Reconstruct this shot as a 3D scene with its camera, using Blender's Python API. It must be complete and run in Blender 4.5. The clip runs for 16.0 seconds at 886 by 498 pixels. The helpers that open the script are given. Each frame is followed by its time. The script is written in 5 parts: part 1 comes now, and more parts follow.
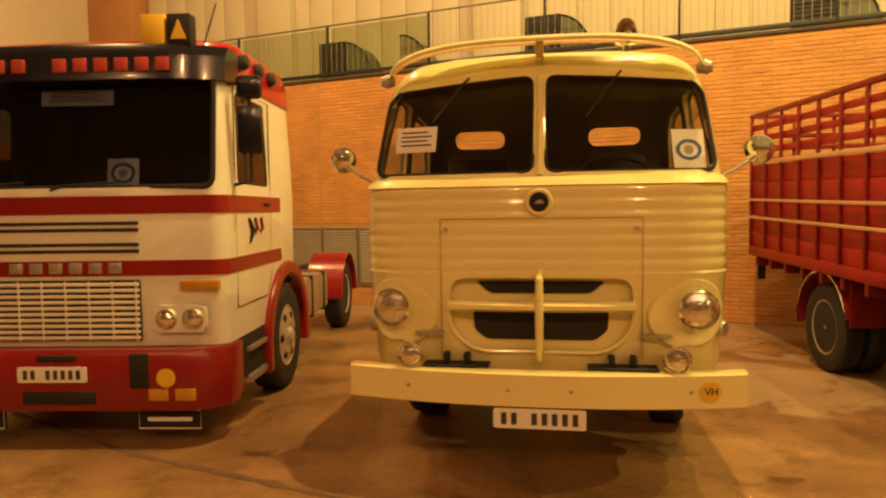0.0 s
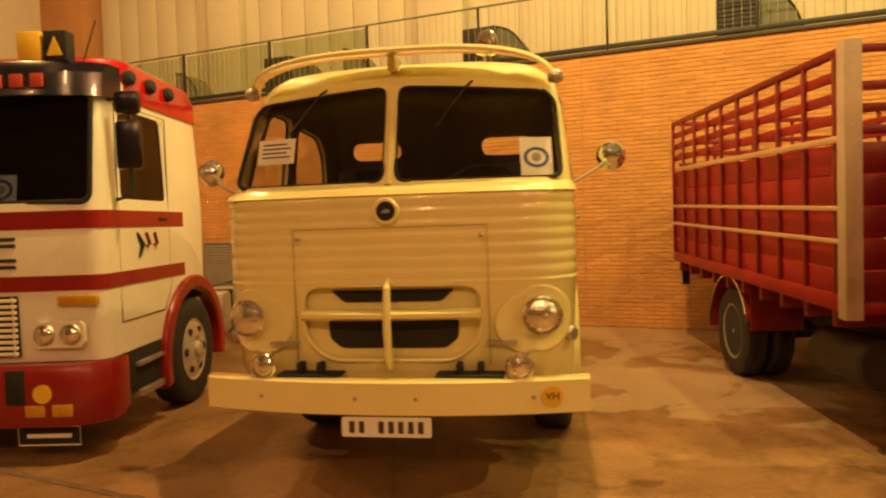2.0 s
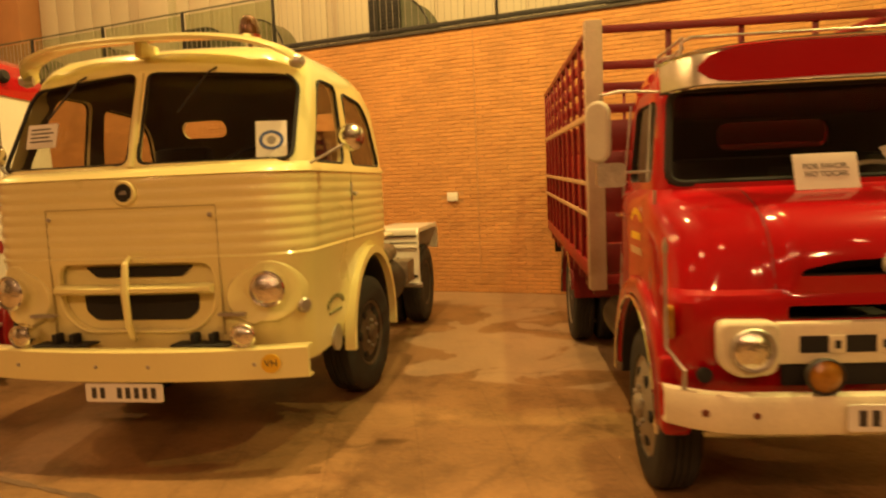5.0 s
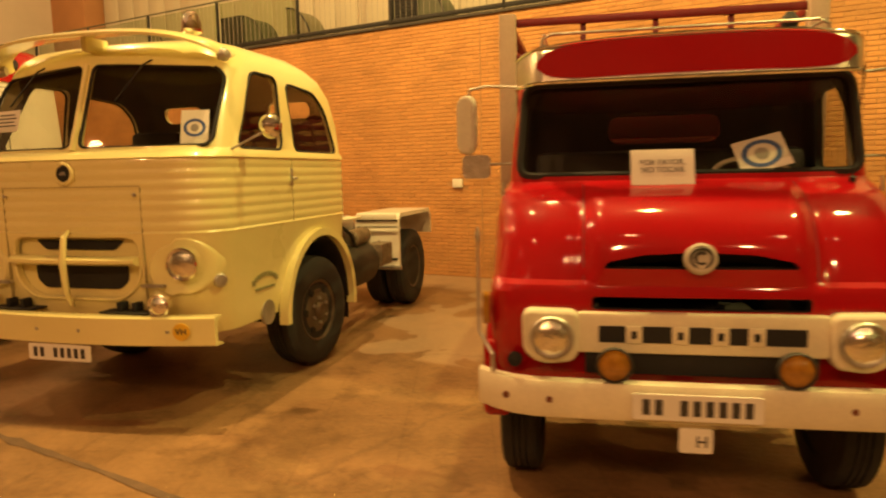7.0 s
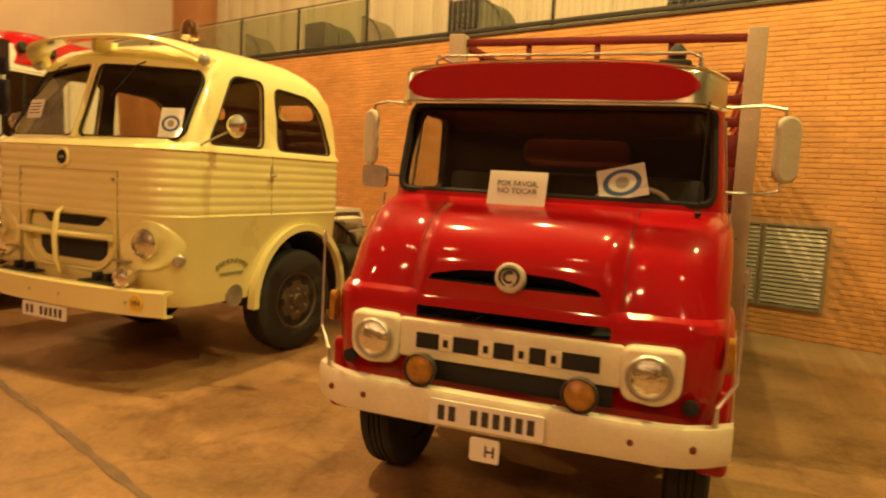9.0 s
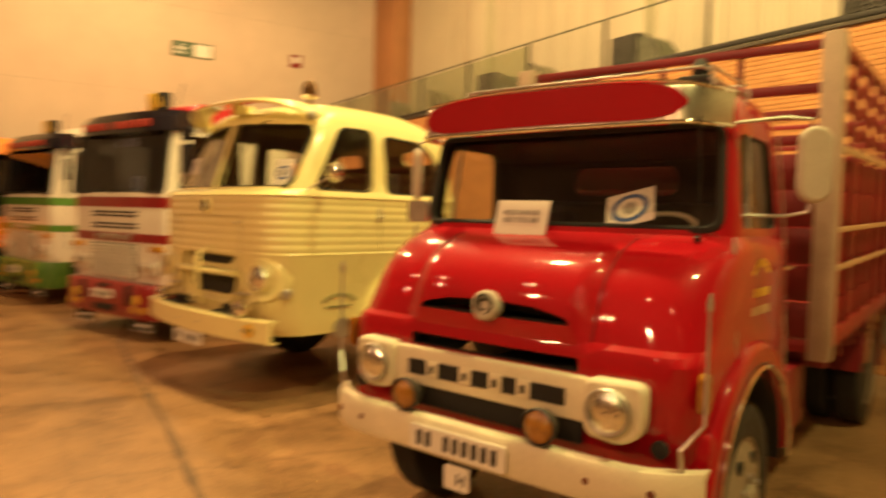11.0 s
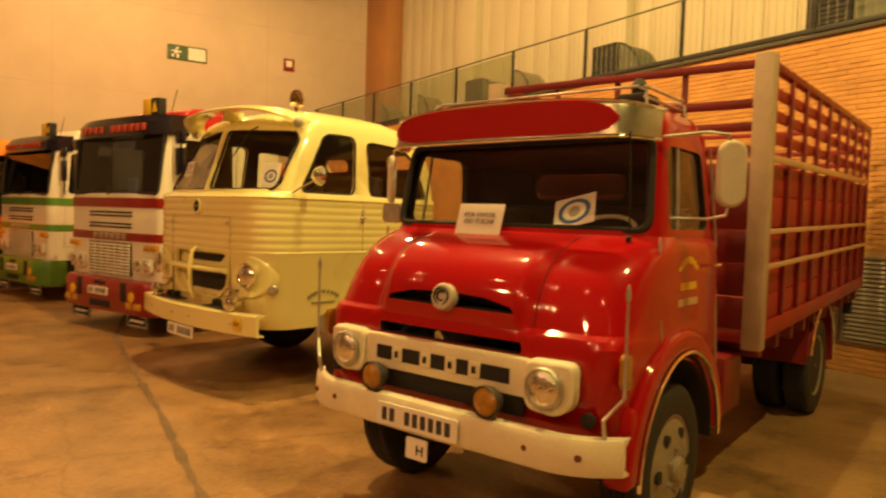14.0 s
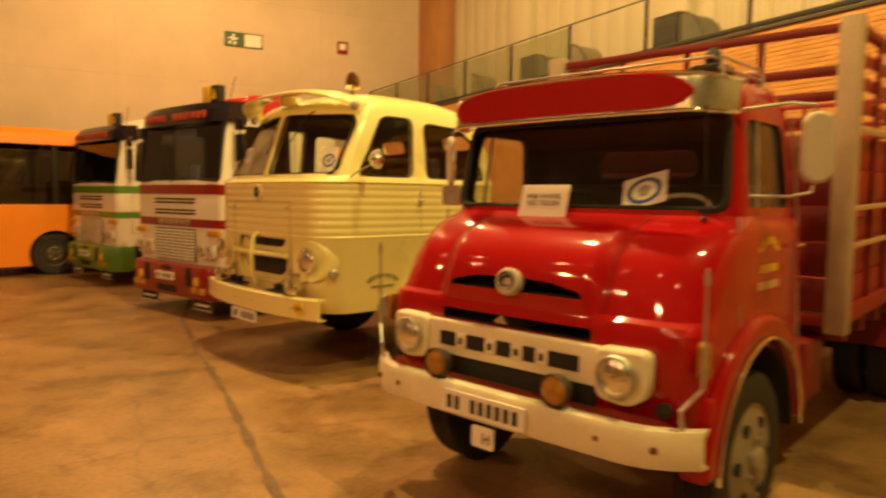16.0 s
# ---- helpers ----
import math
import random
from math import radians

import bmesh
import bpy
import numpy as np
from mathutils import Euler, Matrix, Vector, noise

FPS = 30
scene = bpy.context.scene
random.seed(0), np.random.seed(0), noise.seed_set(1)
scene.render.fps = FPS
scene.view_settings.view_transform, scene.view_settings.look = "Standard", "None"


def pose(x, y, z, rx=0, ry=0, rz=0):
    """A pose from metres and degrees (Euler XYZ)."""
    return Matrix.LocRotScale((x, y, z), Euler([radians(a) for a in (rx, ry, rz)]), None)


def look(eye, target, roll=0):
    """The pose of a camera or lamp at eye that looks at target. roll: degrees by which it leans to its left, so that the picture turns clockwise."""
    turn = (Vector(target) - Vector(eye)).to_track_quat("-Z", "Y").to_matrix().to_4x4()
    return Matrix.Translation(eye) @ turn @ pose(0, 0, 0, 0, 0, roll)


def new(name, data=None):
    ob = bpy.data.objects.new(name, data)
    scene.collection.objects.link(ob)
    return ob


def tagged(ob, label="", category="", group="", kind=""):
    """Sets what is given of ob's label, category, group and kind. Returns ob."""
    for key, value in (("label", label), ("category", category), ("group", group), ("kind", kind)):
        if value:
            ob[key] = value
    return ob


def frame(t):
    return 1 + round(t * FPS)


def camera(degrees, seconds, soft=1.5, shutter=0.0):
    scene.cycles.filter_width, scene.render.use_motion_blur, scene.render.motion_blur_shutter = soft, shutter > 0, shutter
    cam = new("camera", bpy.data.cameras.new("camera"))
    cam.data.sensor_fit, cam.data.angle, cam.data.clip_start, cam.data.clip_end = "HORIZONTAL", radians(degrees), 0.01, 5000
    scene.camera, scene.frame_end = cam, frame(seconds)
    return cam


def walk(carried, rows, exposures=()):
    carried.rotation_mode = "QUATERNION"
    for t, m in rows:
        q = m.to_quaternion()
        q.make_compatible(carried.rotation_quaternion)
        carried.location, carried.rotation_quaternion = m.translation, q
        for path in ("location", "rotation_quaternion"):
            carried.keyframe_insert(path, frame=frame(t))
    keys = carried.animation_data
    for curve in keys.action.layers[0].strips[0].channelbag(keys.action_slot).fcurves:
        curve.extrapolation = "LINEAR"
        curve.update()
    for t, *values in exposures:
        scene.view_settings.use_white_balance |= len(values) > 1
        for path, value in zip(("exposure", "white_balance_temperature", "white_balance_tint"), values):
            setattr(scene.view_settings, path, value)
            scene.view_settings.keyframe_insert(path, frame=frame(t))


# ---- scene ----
cam = camera(65.8, 16.0, 2.1, 1.0)
PATH = [
    (0, (0.124, -4.064, 1.747), (-0.214, -2.096, 1.633), -0.8),
    (0.5, (0.353, -3.988, 1.754), (-0.011, -2.025, 1.641), -2.1),
    (1, (0.605, -3.964, 1.779), (0.294, -1.998, 1.584), -0.5),
    (1.5, (0.791, -4.028, 1.741), (0.482, -2.057, 1.608), -0.8),
    (2, (0.962, -3.963, 1.714), (0.653, -1.988, 1.634), -1.8),
    (2.5, (1.242, -4.013, 1.7), (0.931, -2.04, 1.589), -0.4),
    (3, (1.553, -3.942, 1.738), (1.273, -1.966, 1.602), -1.1),
    (3.5, (1.81, -3.829, 1.762), (1.631, -1.841, 1.636), -1.2),
    (3.7, (1.917, -3.844, 1.751), (1.704, -1.858, 1.642), -1.8),
    (5.8, (3.159, -4.013, 1.753), (2.739, -2.07, 1.53), -2.0),
    (6, (3.263, -4.016, 1.759), (2.803, -2.081, 1.552), -2.3),
    (6.5, (3.552, -3.947, 1.766), (3.044, -2.019, 1.611), -3.9),
    (7, (3.899, -3.957, 1.739), (3.36, -2.043, 1.517), -1.2),
    (7.5, (4.235, -3.892, 1.761), (3.651, -1.991, 1.551), -1.8),
    (8, (4.569, -3.807, 1.76), (4.005, -1.897, 1.576), -2.7),
    (8.2, (4.687, -3.808, 1.773), (4.08, -1.911, 1.594), -1.3),
    (10.3, (5.916, -3.293, 1.741), (4.813, -1.633, 1.577), 2.2),
    (10.5, (5.958, -3.216, 1.729), (4.83, -1.568, 1.611), 2.0),
    (11, (6.198, -3.172, 1.74), (4.822, -1.724, 1.644), 1.5),
    (11.5, (6.425, -3.15, 1.75), (4.86, -1.917, 1.572), 0.9),
    (12, (6.495, -3.247, 1.75), (5.044, -1.874, 1.655), 0.6),
    (12.5, (6.51, -3.317, 1.763), (5.116, -1.894, 1.587), 1.2),
    (13, (6.576, -3.362, 1.764), (5.175, -1.94, 1.642), 1.0),
    (13.5, (6.583, -3.345, 1.767), (5.174, -1.931, 1.641), 1.8),
    (14, (6.603, -3.356, 1.742), (5.238, -1.898, 1.652), 1.8),
    (14.5, (6.619, -3.357, 1.754), (5.299, -1.857, 1.669), 1.1),
    (15, (6.592, -3.351, 1.747), (5.244, -1.877, 1.652), 1.1),
    (15.5, (6.619, -3.357, 1.744), (5.236, -1.916, 1.634), 1.0),
    (16, (6.501, -3.317, 1.758), (5.027, -1.974, 1.606), 0.7),
]
walk(cam, [(t, look(eye, target, roll)) for t, eye, target, roll in PATH],
     [(0, 0.12, 6450, 10), (3.7, 0.06, 6550, 10), (6.0, 0.14, 6350, 10), (8.2, 0.14, 6350, 10), (10.3, 0.38, 5750, 10), (11.0, 0.36, 5750, 10),
      (12.0, 0.12, 6650, 10), (16, 0.1, 6650, 10)])


# ---- light ----
world = bpy.data.worlds.new("hall_air")
scene.world = world
world.use_nodes = True
world.node_tree.nodes["Background"].inputs[0].default_value = (0.9, 0.55, 0.25, 1)
world.node_tree.nodes["Background"].inputs[1].default_value = 0.006

WARM = (1.0, 0.475, 0.18)


def hall_lamp(x, y, z, watts, size=0.5, tint=WARM):
    d = bpy.data.lights.new("hall_lamp", "POINT")
    d.energy, d.shadow_soft_size, d.color = watts, size / 2, tint
    ob = new("hall_lamp_light", d)
    ob.matrix_world = pose(x, y, z)
    return ob


YELLOWISH = (1.0, 0.55, 0.19)
GREENISH = (1.0, 0.72, 0.20)
HANG = 8.6
# x, y, watts, tint, width of the lamp's mouth
LAMPS = [(-9.5, 3.0, 540, YELLOWISH, 0.2), (-6.0, 0.5, 500, YELLOWISH, 0.2), (-5.0, 4.6, 720, YELLOWISH, 0.2),
         (0.8, 0.5, 1750, (1.0, 0.6, 0.2), 0.12), (2.3, 3.2, 650, (1.0, 0.6, 0.2), 0.12),
         # the lamp at (4.3, 1.0) is added to brighten the cream cab's side
         (4.3, 1.0, 750, (1.0, 0.8, 0.22), 0.12), (8.2, 0.2, 1300, (1.0, 0.78, 0.22), 0.12),
         (-4.2, -6.6, 70, WARM, 0.28), (0.0, -6.4, 90, WARM, 0.28), (4.2, -6.2, 90, WARM, 0.28), (8.6, -6.4, 80, WARM, 0.28),
         (-7.0, -11.0, 320, WARM, 0.24), (-1.5, -12.4, 800, WARM, 0.36), (4.0, -12.2, 900, WARM, 0.36), (9.5, -12.6, 800, WARM, 0.36),
         # added greenish fill from the far right, no lamp known there
         (16.0, -13.0, 500, GREENISH, 0.3)]
for lx, ly, lw, lt, lm in LAMPS:
    hall_lamp(lx, ly, HANG, lw, lm, lt)


# ---- materials ----
def pm(name, col, rough=0.5, metal=0.0, var=0.15, scale=3.0, bump=0.0, coat=0.0, fine=60.0, dirt=0.0):
    m = bpy.data.materials.new(name)
    m.use_nodes = True
    nt = m.node_tree
    n, l = nt.nodes, nt.links
    b = n["Principled BSDF"]
    tc = n.new("ShaderNodeTexCoord")
    big, small = n.new("ShaderNodeTexNoise"), n.new("ShaderNodeTexNoise")
    for q, sc, det in ((big, scale, 4), (small, fine, 3)):
        q.inputs["Scale"].default_value, q.inputs["Detail"].default_value = sc, det
        l.new(tc.outputs["Object"], q.inputs["Vector"])
    info = n.new("ShaderNodeObjectInfo")
    add = n.new("ShaderNodeMath")
    add.operation = "MULTIPLY_ADD"
    add.inputs[1].default_value = 0.4
    l.new(small.outputs["Fac"], add.inputs[0])
    l.new(big.outputs["Fac"], add.inputs[2])
    rnd = n.new("ShaderNodeMath")
    rnd.operation = "MULTIPLY_ADD"
    rnd.inputs[1].default_value = 0.2 if "brick" in name else 0.08
    l.new(info.outputs["Random"], rnd.inputs[0])
    l.new(add.outputs[0], rnd.inputs[2])
    ramp = n.new("ShaderNodeValToRGB")
    ramp.color_ramp.elements[0].position, ramp.color_ramp.elements[1].position = 0.45, 1.0
    lo = [max(0, c * (1 - var)) for c in col]
    hi = [min(1, c * (1 + var)) for c in col]
    ramp.color_ramp.elements[0].color, ramp.color_ramp.elements[1].color = (*lo, 1), (*hi, 1)
    l.new(rnd.outputs[0], ramp.inputs[0])
    l.new(ramp.outputs[0], b.inputs["Base Color"])
    b.inputs["Metallic"].default_value = metal
    rr = n.new("ShaderNodeMapRange")
    rr.inputs["To Min"].default_value, rr.inputs["To Max"].default_value = max(0.02, rough * 0.75), min(1, rough * 1.25)
    l.new(big.outputs["Fac"], rr.inputs["Value"])
    l.new(rr.outputs[0], b.inputs["Roughness"])
    if coat:
        b.inputs["Coat Weight"].default_value, b.inputs["Coat Roughness"].default_value = coat, 0.06
    if bump:
        bp = n.new("ShaderNodeBump")
        bp.inputs["Strength"].default_value, bp.inputs["Distance"].default_value = bump, 0.01
        l.new(small.outputs["Fac"], bp.inputs["Height"])
        l.new(bp.outputs[0], b.inputs["Normal"])
    return m


def glass(name, tint=(0.93, 0.93, 0.9), rough=0.02):
    m = bpy.data.materials.new(name)
    m.use_nodes = True
    n, l = m.node_tree.nodes, m.node_tree.links
    out = n["Material Output"]
    tr, gl, mix, lw = n.new("ShaderNodeBsdfTransparent"), n.new("ShaderNodeBsdfGlossy"), n.new("ShaderNodeMixShader"), n.new("ShaderNodeLayerWeight")
    po, fr = n.new("ShaderNodeMath"), n.new("ShaderNodeMath")
    tr.inputs[0].default_value = (*tint, 1)
    gl.inputs["Roughness"].default_value = rough
    po.operation, fr.operation = "POWER", "MULTIPLY_ADD"
    po.inputs[1].default_value, fr.inputs[1].default_value, fr.inputs[2].default_value = 5.0, 0.85, 0.035
    lw.inputs["Blend"].default_value = 0.5
    l.new(lw.outputs["Facing"], po.inputs[0])
    l.new(po.outputs[0], fr.inputs[0])
    l.new(fr.outputs[0], mix.inputs[0])
    l.new(tr.outputs[0], mix.inputs[1])
    l.new(gl.outputs[0], mix.inputs[2])
    l.new(mix.outputs[0], out.inputs[0])
    return m


def glow(name, col, power):
    m = bpy.data.materials.new(name)
    m.use_nodes = True
    b = m.node_tree.nodes["Principled BSDF"]
    b.inputs["Base Color"].default_value = (*col, 1)
    b.inputs["Emission Color"].default_value = (*col, 1)
    b.inputs["Emission Strength"].default_value = power
    return m


CREAM = pm("cream_paint", (0.83, 0.755, 0.34), 0.30, 0, 0.05, 1.5, 0.0, 1.0)
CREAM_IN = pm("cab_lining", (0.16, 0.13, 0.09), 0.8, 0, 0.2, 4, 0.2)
RED = pm("red_paint", (0.37, 0.003, 0.006), 0.4, 0, 0.08, 2, 0.0, 1.0)
RED.node_tree.nodes["Principled BSDF"].inputs["Coat Roughness"].default_value = 0.055
RED.node_tree.nodes["Principled BSDF"].inputs["Specular IOR Level"].default_value = 0.05
RED_DULL = pm("red_crate_paint", (0.28, 0.011, 0.011), 0.45, 0, 0.3, 3, 0.25)
RED_DARK = pm("dark_red_paint", (0.18, 0.008, 0.010), 0.4, 0, 0.25, 3, 0.15)
RED_BAND = pm("red_band_paint", (0.23, 0.007, 0.009), 0.3, 0, 0.15, 2, 0, 0.3)
WHITE = pm("white_paint", (0.76, 0.73, 0.64), 0.33, 0, 0.08, 1.5, 0.0, 0.4)
WHITE_OLD = pm("old_white_paint", (0.76, 0.70, 0.52), 0.45, 0, 0.12, 4, 0.1)
GREEN = pm("green_paint", (0.09, 0.24, 0.03), 0.38, 0, 0.2, 2, 0, 0.3)
ORANGE = pm("orange_paint", (0.85, 0.27, 0.015), 0.4, 0, 0.08, 1, 0, 0.3)
BLACK = pm("black_paint", (0.007, 0.007, 0.016), 0.2, 0, 0.3, 3, 0, 0.3)
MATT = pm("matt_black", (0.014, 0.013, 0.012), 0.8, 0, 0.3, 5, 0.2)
RUBBER = pm("tyre_rubber", (0.022, 0.021, 0.02), 0.75, 0, 0.35, 6, 0.4)
CHASSIS = pm("greasy_chassis", (0.045, 0.038, 0.03), 0.6, 0.2, 0.4, 8, 0.4)
SILVER = pm("silver_wheel_paint", (0.62, 0.59, 0.52), 0.3, 0.5, 0.2, 8, 0.1)
RIM = pm("painted_rim", (0.30, 0.26, 0.20), 0.45, 0.2, 0.2, 8, 0.15)
STEEL = pm("bare_steel", (0.5, 0.48, 0.44), 0.38, 0.8, 0.25, 8, 0.15)
DULL_CHROME = pm("dull_chrome", (0.55, 0.51, 0.43), 0.30, 0.9, 0.2, 6)
CHROME = pm("chrome", (0.85, 0.84, 0.8), 0.06, 1.0, 0.05, 3)
AMBER = pm("amber_lens", (0.34, 0.15, 0.01), 0.10, 0, 0.35, 20, 0.5, 1.0, 30.0)
FOG_YELLOW = pm("yellow_lens", (0.52, 0.26, 0.015), 0.15, 0, 0.2, 20, 0.2, 0.8)
LENS = pm("headlamp_reflector", (0.88, 0.86, 0.78), 0.10, 1.0, 0.2, 30, 0.7, 0, 34.0)
GREYPAINT = pm("grey_post_paint", (0.52, 0.47, 0.38), 0.5, 0, 0.12, 4, 0.15)
POST = pm("dull_post_paint", (0.44, 0.34, 0.25), 0.55, 0, 0.15, 4, 0.15)
TAN = pm("tan_rail_paint", (0.55, 0.36, 0.20), 0.5, 0, 0.15, 4, 0.15)
PAPER = pm("paper", (0.82, 0.80, 0.74), 0.8, 0, 0.04, 6)
BLUE = pm("blue_ink", (0.05, 0.11, 0.33), 0.6, 0, 0.15, 20)
INK = pm("dark_ink", (0.05, 0.045, 0.04), 0.7, 0, 0.2, 20)
YELLOW = pm("yellow_sign", (0.78, 0.50, 0.03), 0.5, 0, 0.1, 8)
GLASS = glass("cab_glass", (0.93, 0.93, 0.9), 0.0)
GLASS_DARK = glass("smoked_cab_glass", (0.5, 0.48, 0.45))
GLASS_BLUE = glass("tinted_cab_glass", (0.42, 0.44, 0.52), 0.0)
GLASS_RAIL = glass("railing_glass", (0.78, 0.82, 0.70), 0.05)
PLASTER = pm("end_wall_render", (0.58, 0.49, 0.39), 0.85, 0, 0.12, 0.3, 0.12, 0, 2.0)
CLAD = pm("upper_wall_cladding", (0.56, 0.51, 0.38), 0.6, 0, 0.07, 0.8, 0.1)
COLUMN = pm("brown_column_render", (0.42, 0.2, 0.08), 0.8, 0, 0.12, 1.5, 0.2)
MORTAR = pm("mortar", (0.42, 0.23, 0.09), 0.9, 0, 0.15, 8, 0.3)
BRICK = pm("orange_brick", (0.49, 0.24, 0.075), 0.85, 0, 0.28, 1.2, 0.5)
def brick_joined():
    m = pm("orange_brick_joined", (0.49, 0.24, 0.075), 0.85, 0, 0.28, 1.2, 0.5)
    n, l = m.node_tree.nodes, m.node_tree.links
    geo = n.new("ShaderNodeNewGeometry")
    for k in list(n):
        if k.bl_idname == "ShaderNodeObjectInfo":
            for lk in list(k.outputs["Random"].links):
                l.new(geo.outputs["Random Per Island"], lk.to_socket)
    return m


BRICK_JOINED = brick_joined()
CONCRETE = pm("dark_edge_paint", (0.06, 0.05, 0.04), 0.8, 0, 0.15, 3, 0.3)
IRON = pm("black_iron", (0.02, 0.02, 0.018), 0.5, 0.3, 0.2, 5)
DUCT = pm("olive_duct", (0.10, 0.11, 0.07), 0.55, 0.2, 0.2, 3, 0.1)
HOOD = pm("tan_duct", (0.22, 0.20, 0.12), 0.5, 0.2, 0.2, 3, 0.1)
VENT = pm("grey_louvre", (0.30, 0.27, 0.22), 0.5, 0.5, 0.15, 5, 0.1)
DARKWALL = pm("dark_hall_wall", (0.14, 0.10, 0.07), 0.9, 0, 0.2, 0.6, 0.2)
CEIL = pm("dark_ceiling", (0.18, 0.15, 0.12), 0.9, 0, 0.15, 1, 0.1)
SEAT = pm("dark_seat_vinyl", (0.03, 0.027, 0.03), 0.5, 0, 0.3, 6, 0.2)


def floor_material():
    m = pm("worn_concrete_floor", (0.27, 0.155, 0.07), 0.42, 0, 0.42, 1.3, 0.5, 0, 22.0)
    n, l = m.node_tree.nodes, m.node_tree.links
    b = n["Principled BSDF"]
    tc = n.new("ShaderNodeTexCoord")
    turn = n.new("ShaderNodeMapping")
    turn.inputs["Rotation"].default_value = (0, 0, radians(-14))
    l.new(tc.outputs["Object"], turn.inputs[0])
    br = n.new("ShaderNodeTexBrick")
    br.offset = 0.0
    br.inputs["Scale"].default_value, br.inputs["Mortar Size"].default_value = 1.0, 0.006
    br.inputs["Brick Width"].default_value, br.inputs["Row Height"].default_value = 0.6, 0.6
    br.inputs["Color1"].default_value, br.inputs["Color2"].default_value = (1, 1, 1, 1), (0.88, 0.87, 0.84, 1)
    br.inputs["Mortar"].default_value = (0.6, 0.57, 0.52, 1)
    l.new(turn.outputs[0], br.inputs["Vector"])
    mul = n.new("ShaderNodeMix")
    mul.data_type, mul.blend_type = "RGBA", "MULTIPLY"
    mul.inputs["Factor"].default_value = 0.4
    src = b.inputs["Base Color"].links[0].from_socket
    st = n.new("ShaderNodeTexNoise")
    st.inputs["Scale"].default_value, st.inputs["Detail"].default_value, st.inputs["Roughness"].default_value = 1.6, 10, 0.72
    l.new(tc.outputs["Object"], st.inputs["Vector"])
    rp = n.new("ShaderNodeValToRGB")
    rp.color_ramp.elements[0].position, rp.color_ramp.elements[1].position = 0.36, 0.50
    rp.color_ramp.elements[0].color, rp.color_ramp.elements[1].color = (0.42, 0.38, 0.34, 1), (1.0, 1, 1, 1)
    l.new(st.outputs["Fac"], rp.inputs[0])
    mul2 = n.new("ShaderNodeMix")
    mul2.data_type, mul2.blend_type = "RGBA", "MULTIPLY"
    mul2.inputs["Factor"].default_value = 0.72
    l.new(src, mul.inputs["A"])
    l.new(br.outputs["Color"], mul.inputs["B"])
    l.new(mul.outputs["Result"], mul2.inputs["A"])
    l.new(rp.outputs[0], mul2.inputs["B"])
    # dried pale spills: a patch of the floor where a noise passes a threshold
    place = n.new("ShaderNodeMapping")
    place.vector_type = "POINT"
    place.inputs["Location"].default_value, place.inputs["Scale"].default_value = (-2.3 / 1.2, -3.4 / 2.0, 0), (1 / 1.2, 1 / 2.0, 0)
    l.new(tc.outputs["Object"], place.inputs[0])
    far = n.new("ShaderNodeVectorMath")
    far.operation = "LENGTH"
    l.new(place.outputs[0], far.inputs[0])
    sp = n.new("ShaderNodeTexNoise")
    sp.inputs["Scale"].default_value, sp.inputs["Detail"].default_value, sp.inputs["Distortion"].default_value = 0.9, 3, 1.2
    l.new(tc.outputs["Object"], sp.inputs["Vector"])
    less = n.new("ShaderNodeMath")
    less.operation = "MULTIPLY_ADD"
    less.inputs[1].default_value = -0.28
    l.new(far.outputs["Value"], less.inputs[0])
    l.new(sp.outputs["Fac"], less.inputs[2])
    edge = n.new("ShaderNodeMapRange")
    edge.inputs["From Min"].default_value, edge.inputs["From Max"].default_value = 0.25, 0.275
    edge.inputs["To Max"].default_value = 0.48
    l.new(less.outputs[0], edge.inputs["Value"])
    # the spills end at a slab edge parallel to the brick wall; a paler strip runs along the wall
    along = n.new("ShaderNodeMapping")
    along.vector_type = "TEXTURE"
    along.inputs["Location"].default_value, along.inputs["Rotation"].default_value = (1.35, 6.98, 0), (0, 0, radians(-14))
    l.new(tc.outputs["Object"], along.inputs[0])
    axes = n.new("ShaderNodeSeparateXYZ")
    l.new(along.outputs[0], axes.inputs[0])
    slab, strip, both, most = n.new("ShaderNodeMapRange"), n.new("ShaderNodeMapRange"), n.new("ShaderNodeMath"), n.new("ShaderNodeMath")
    slab.inputs["From Min"].default_value, slab.inputs["From Max"].default_value = -4.74, -4.68
    strip.inputs["From Min"].default_value, strip.inputs["From Max"].default_value, strip.inputs["To Max"].default_value = -1.25, -1.0, 0.4
    both.operation, most.operation = "MULTIPLY", "MAXIMUM"
    l.new(axes.outputs["Y"], slab.inputs["Value"])
    l.new(axes.outputs["Y"], strip.inputs["Value"])
    l.new(edge.outputs[0], both.inputs[0])
    l.new(slab.outputs[0], both.inputs[1])
    l.new(both.outputs[0], most.inputs[0])
    l.new(strip.outputs[0], most.inputs[1])
    pale = n.new("ShaderNodeMix")
    pale.data_type = "RGBA"
    pale.inputs["B"].default_value = (0.50, 0.38, 0.25, 1)
    l.new(most.outputs[0], pale.inputs["Factor"])
    l.new(mul2.outputs["Result"], pale.inputs["A"])
    # hairline cracks
    vo = n.new("ShaderNodeTexVoronoi")
    vo.feature = "DISTANCE_TO_EDGE"
    vo.inputs["Scale"].default_value = 0.3
    warp = n.new("ShaderNodeVectorMath")
    warp.operation = "MULTIPLY_ADD"
    warp.inputs[1].default_value = (0.5, 0.5, 0)
    l.new(st.outputs["Color"], warp.inputs[0])
    l.new(tc.outputs["Object"], warp.inputs[2])
    l.new(warp.outputs[0], vo.inputs["Vector"])
    cr = n.new("ShaderNodeMapRange")
    cr.inputs["From Min"].default_value, cr.inputs["From Max"].default_value = 0.001, 0.006
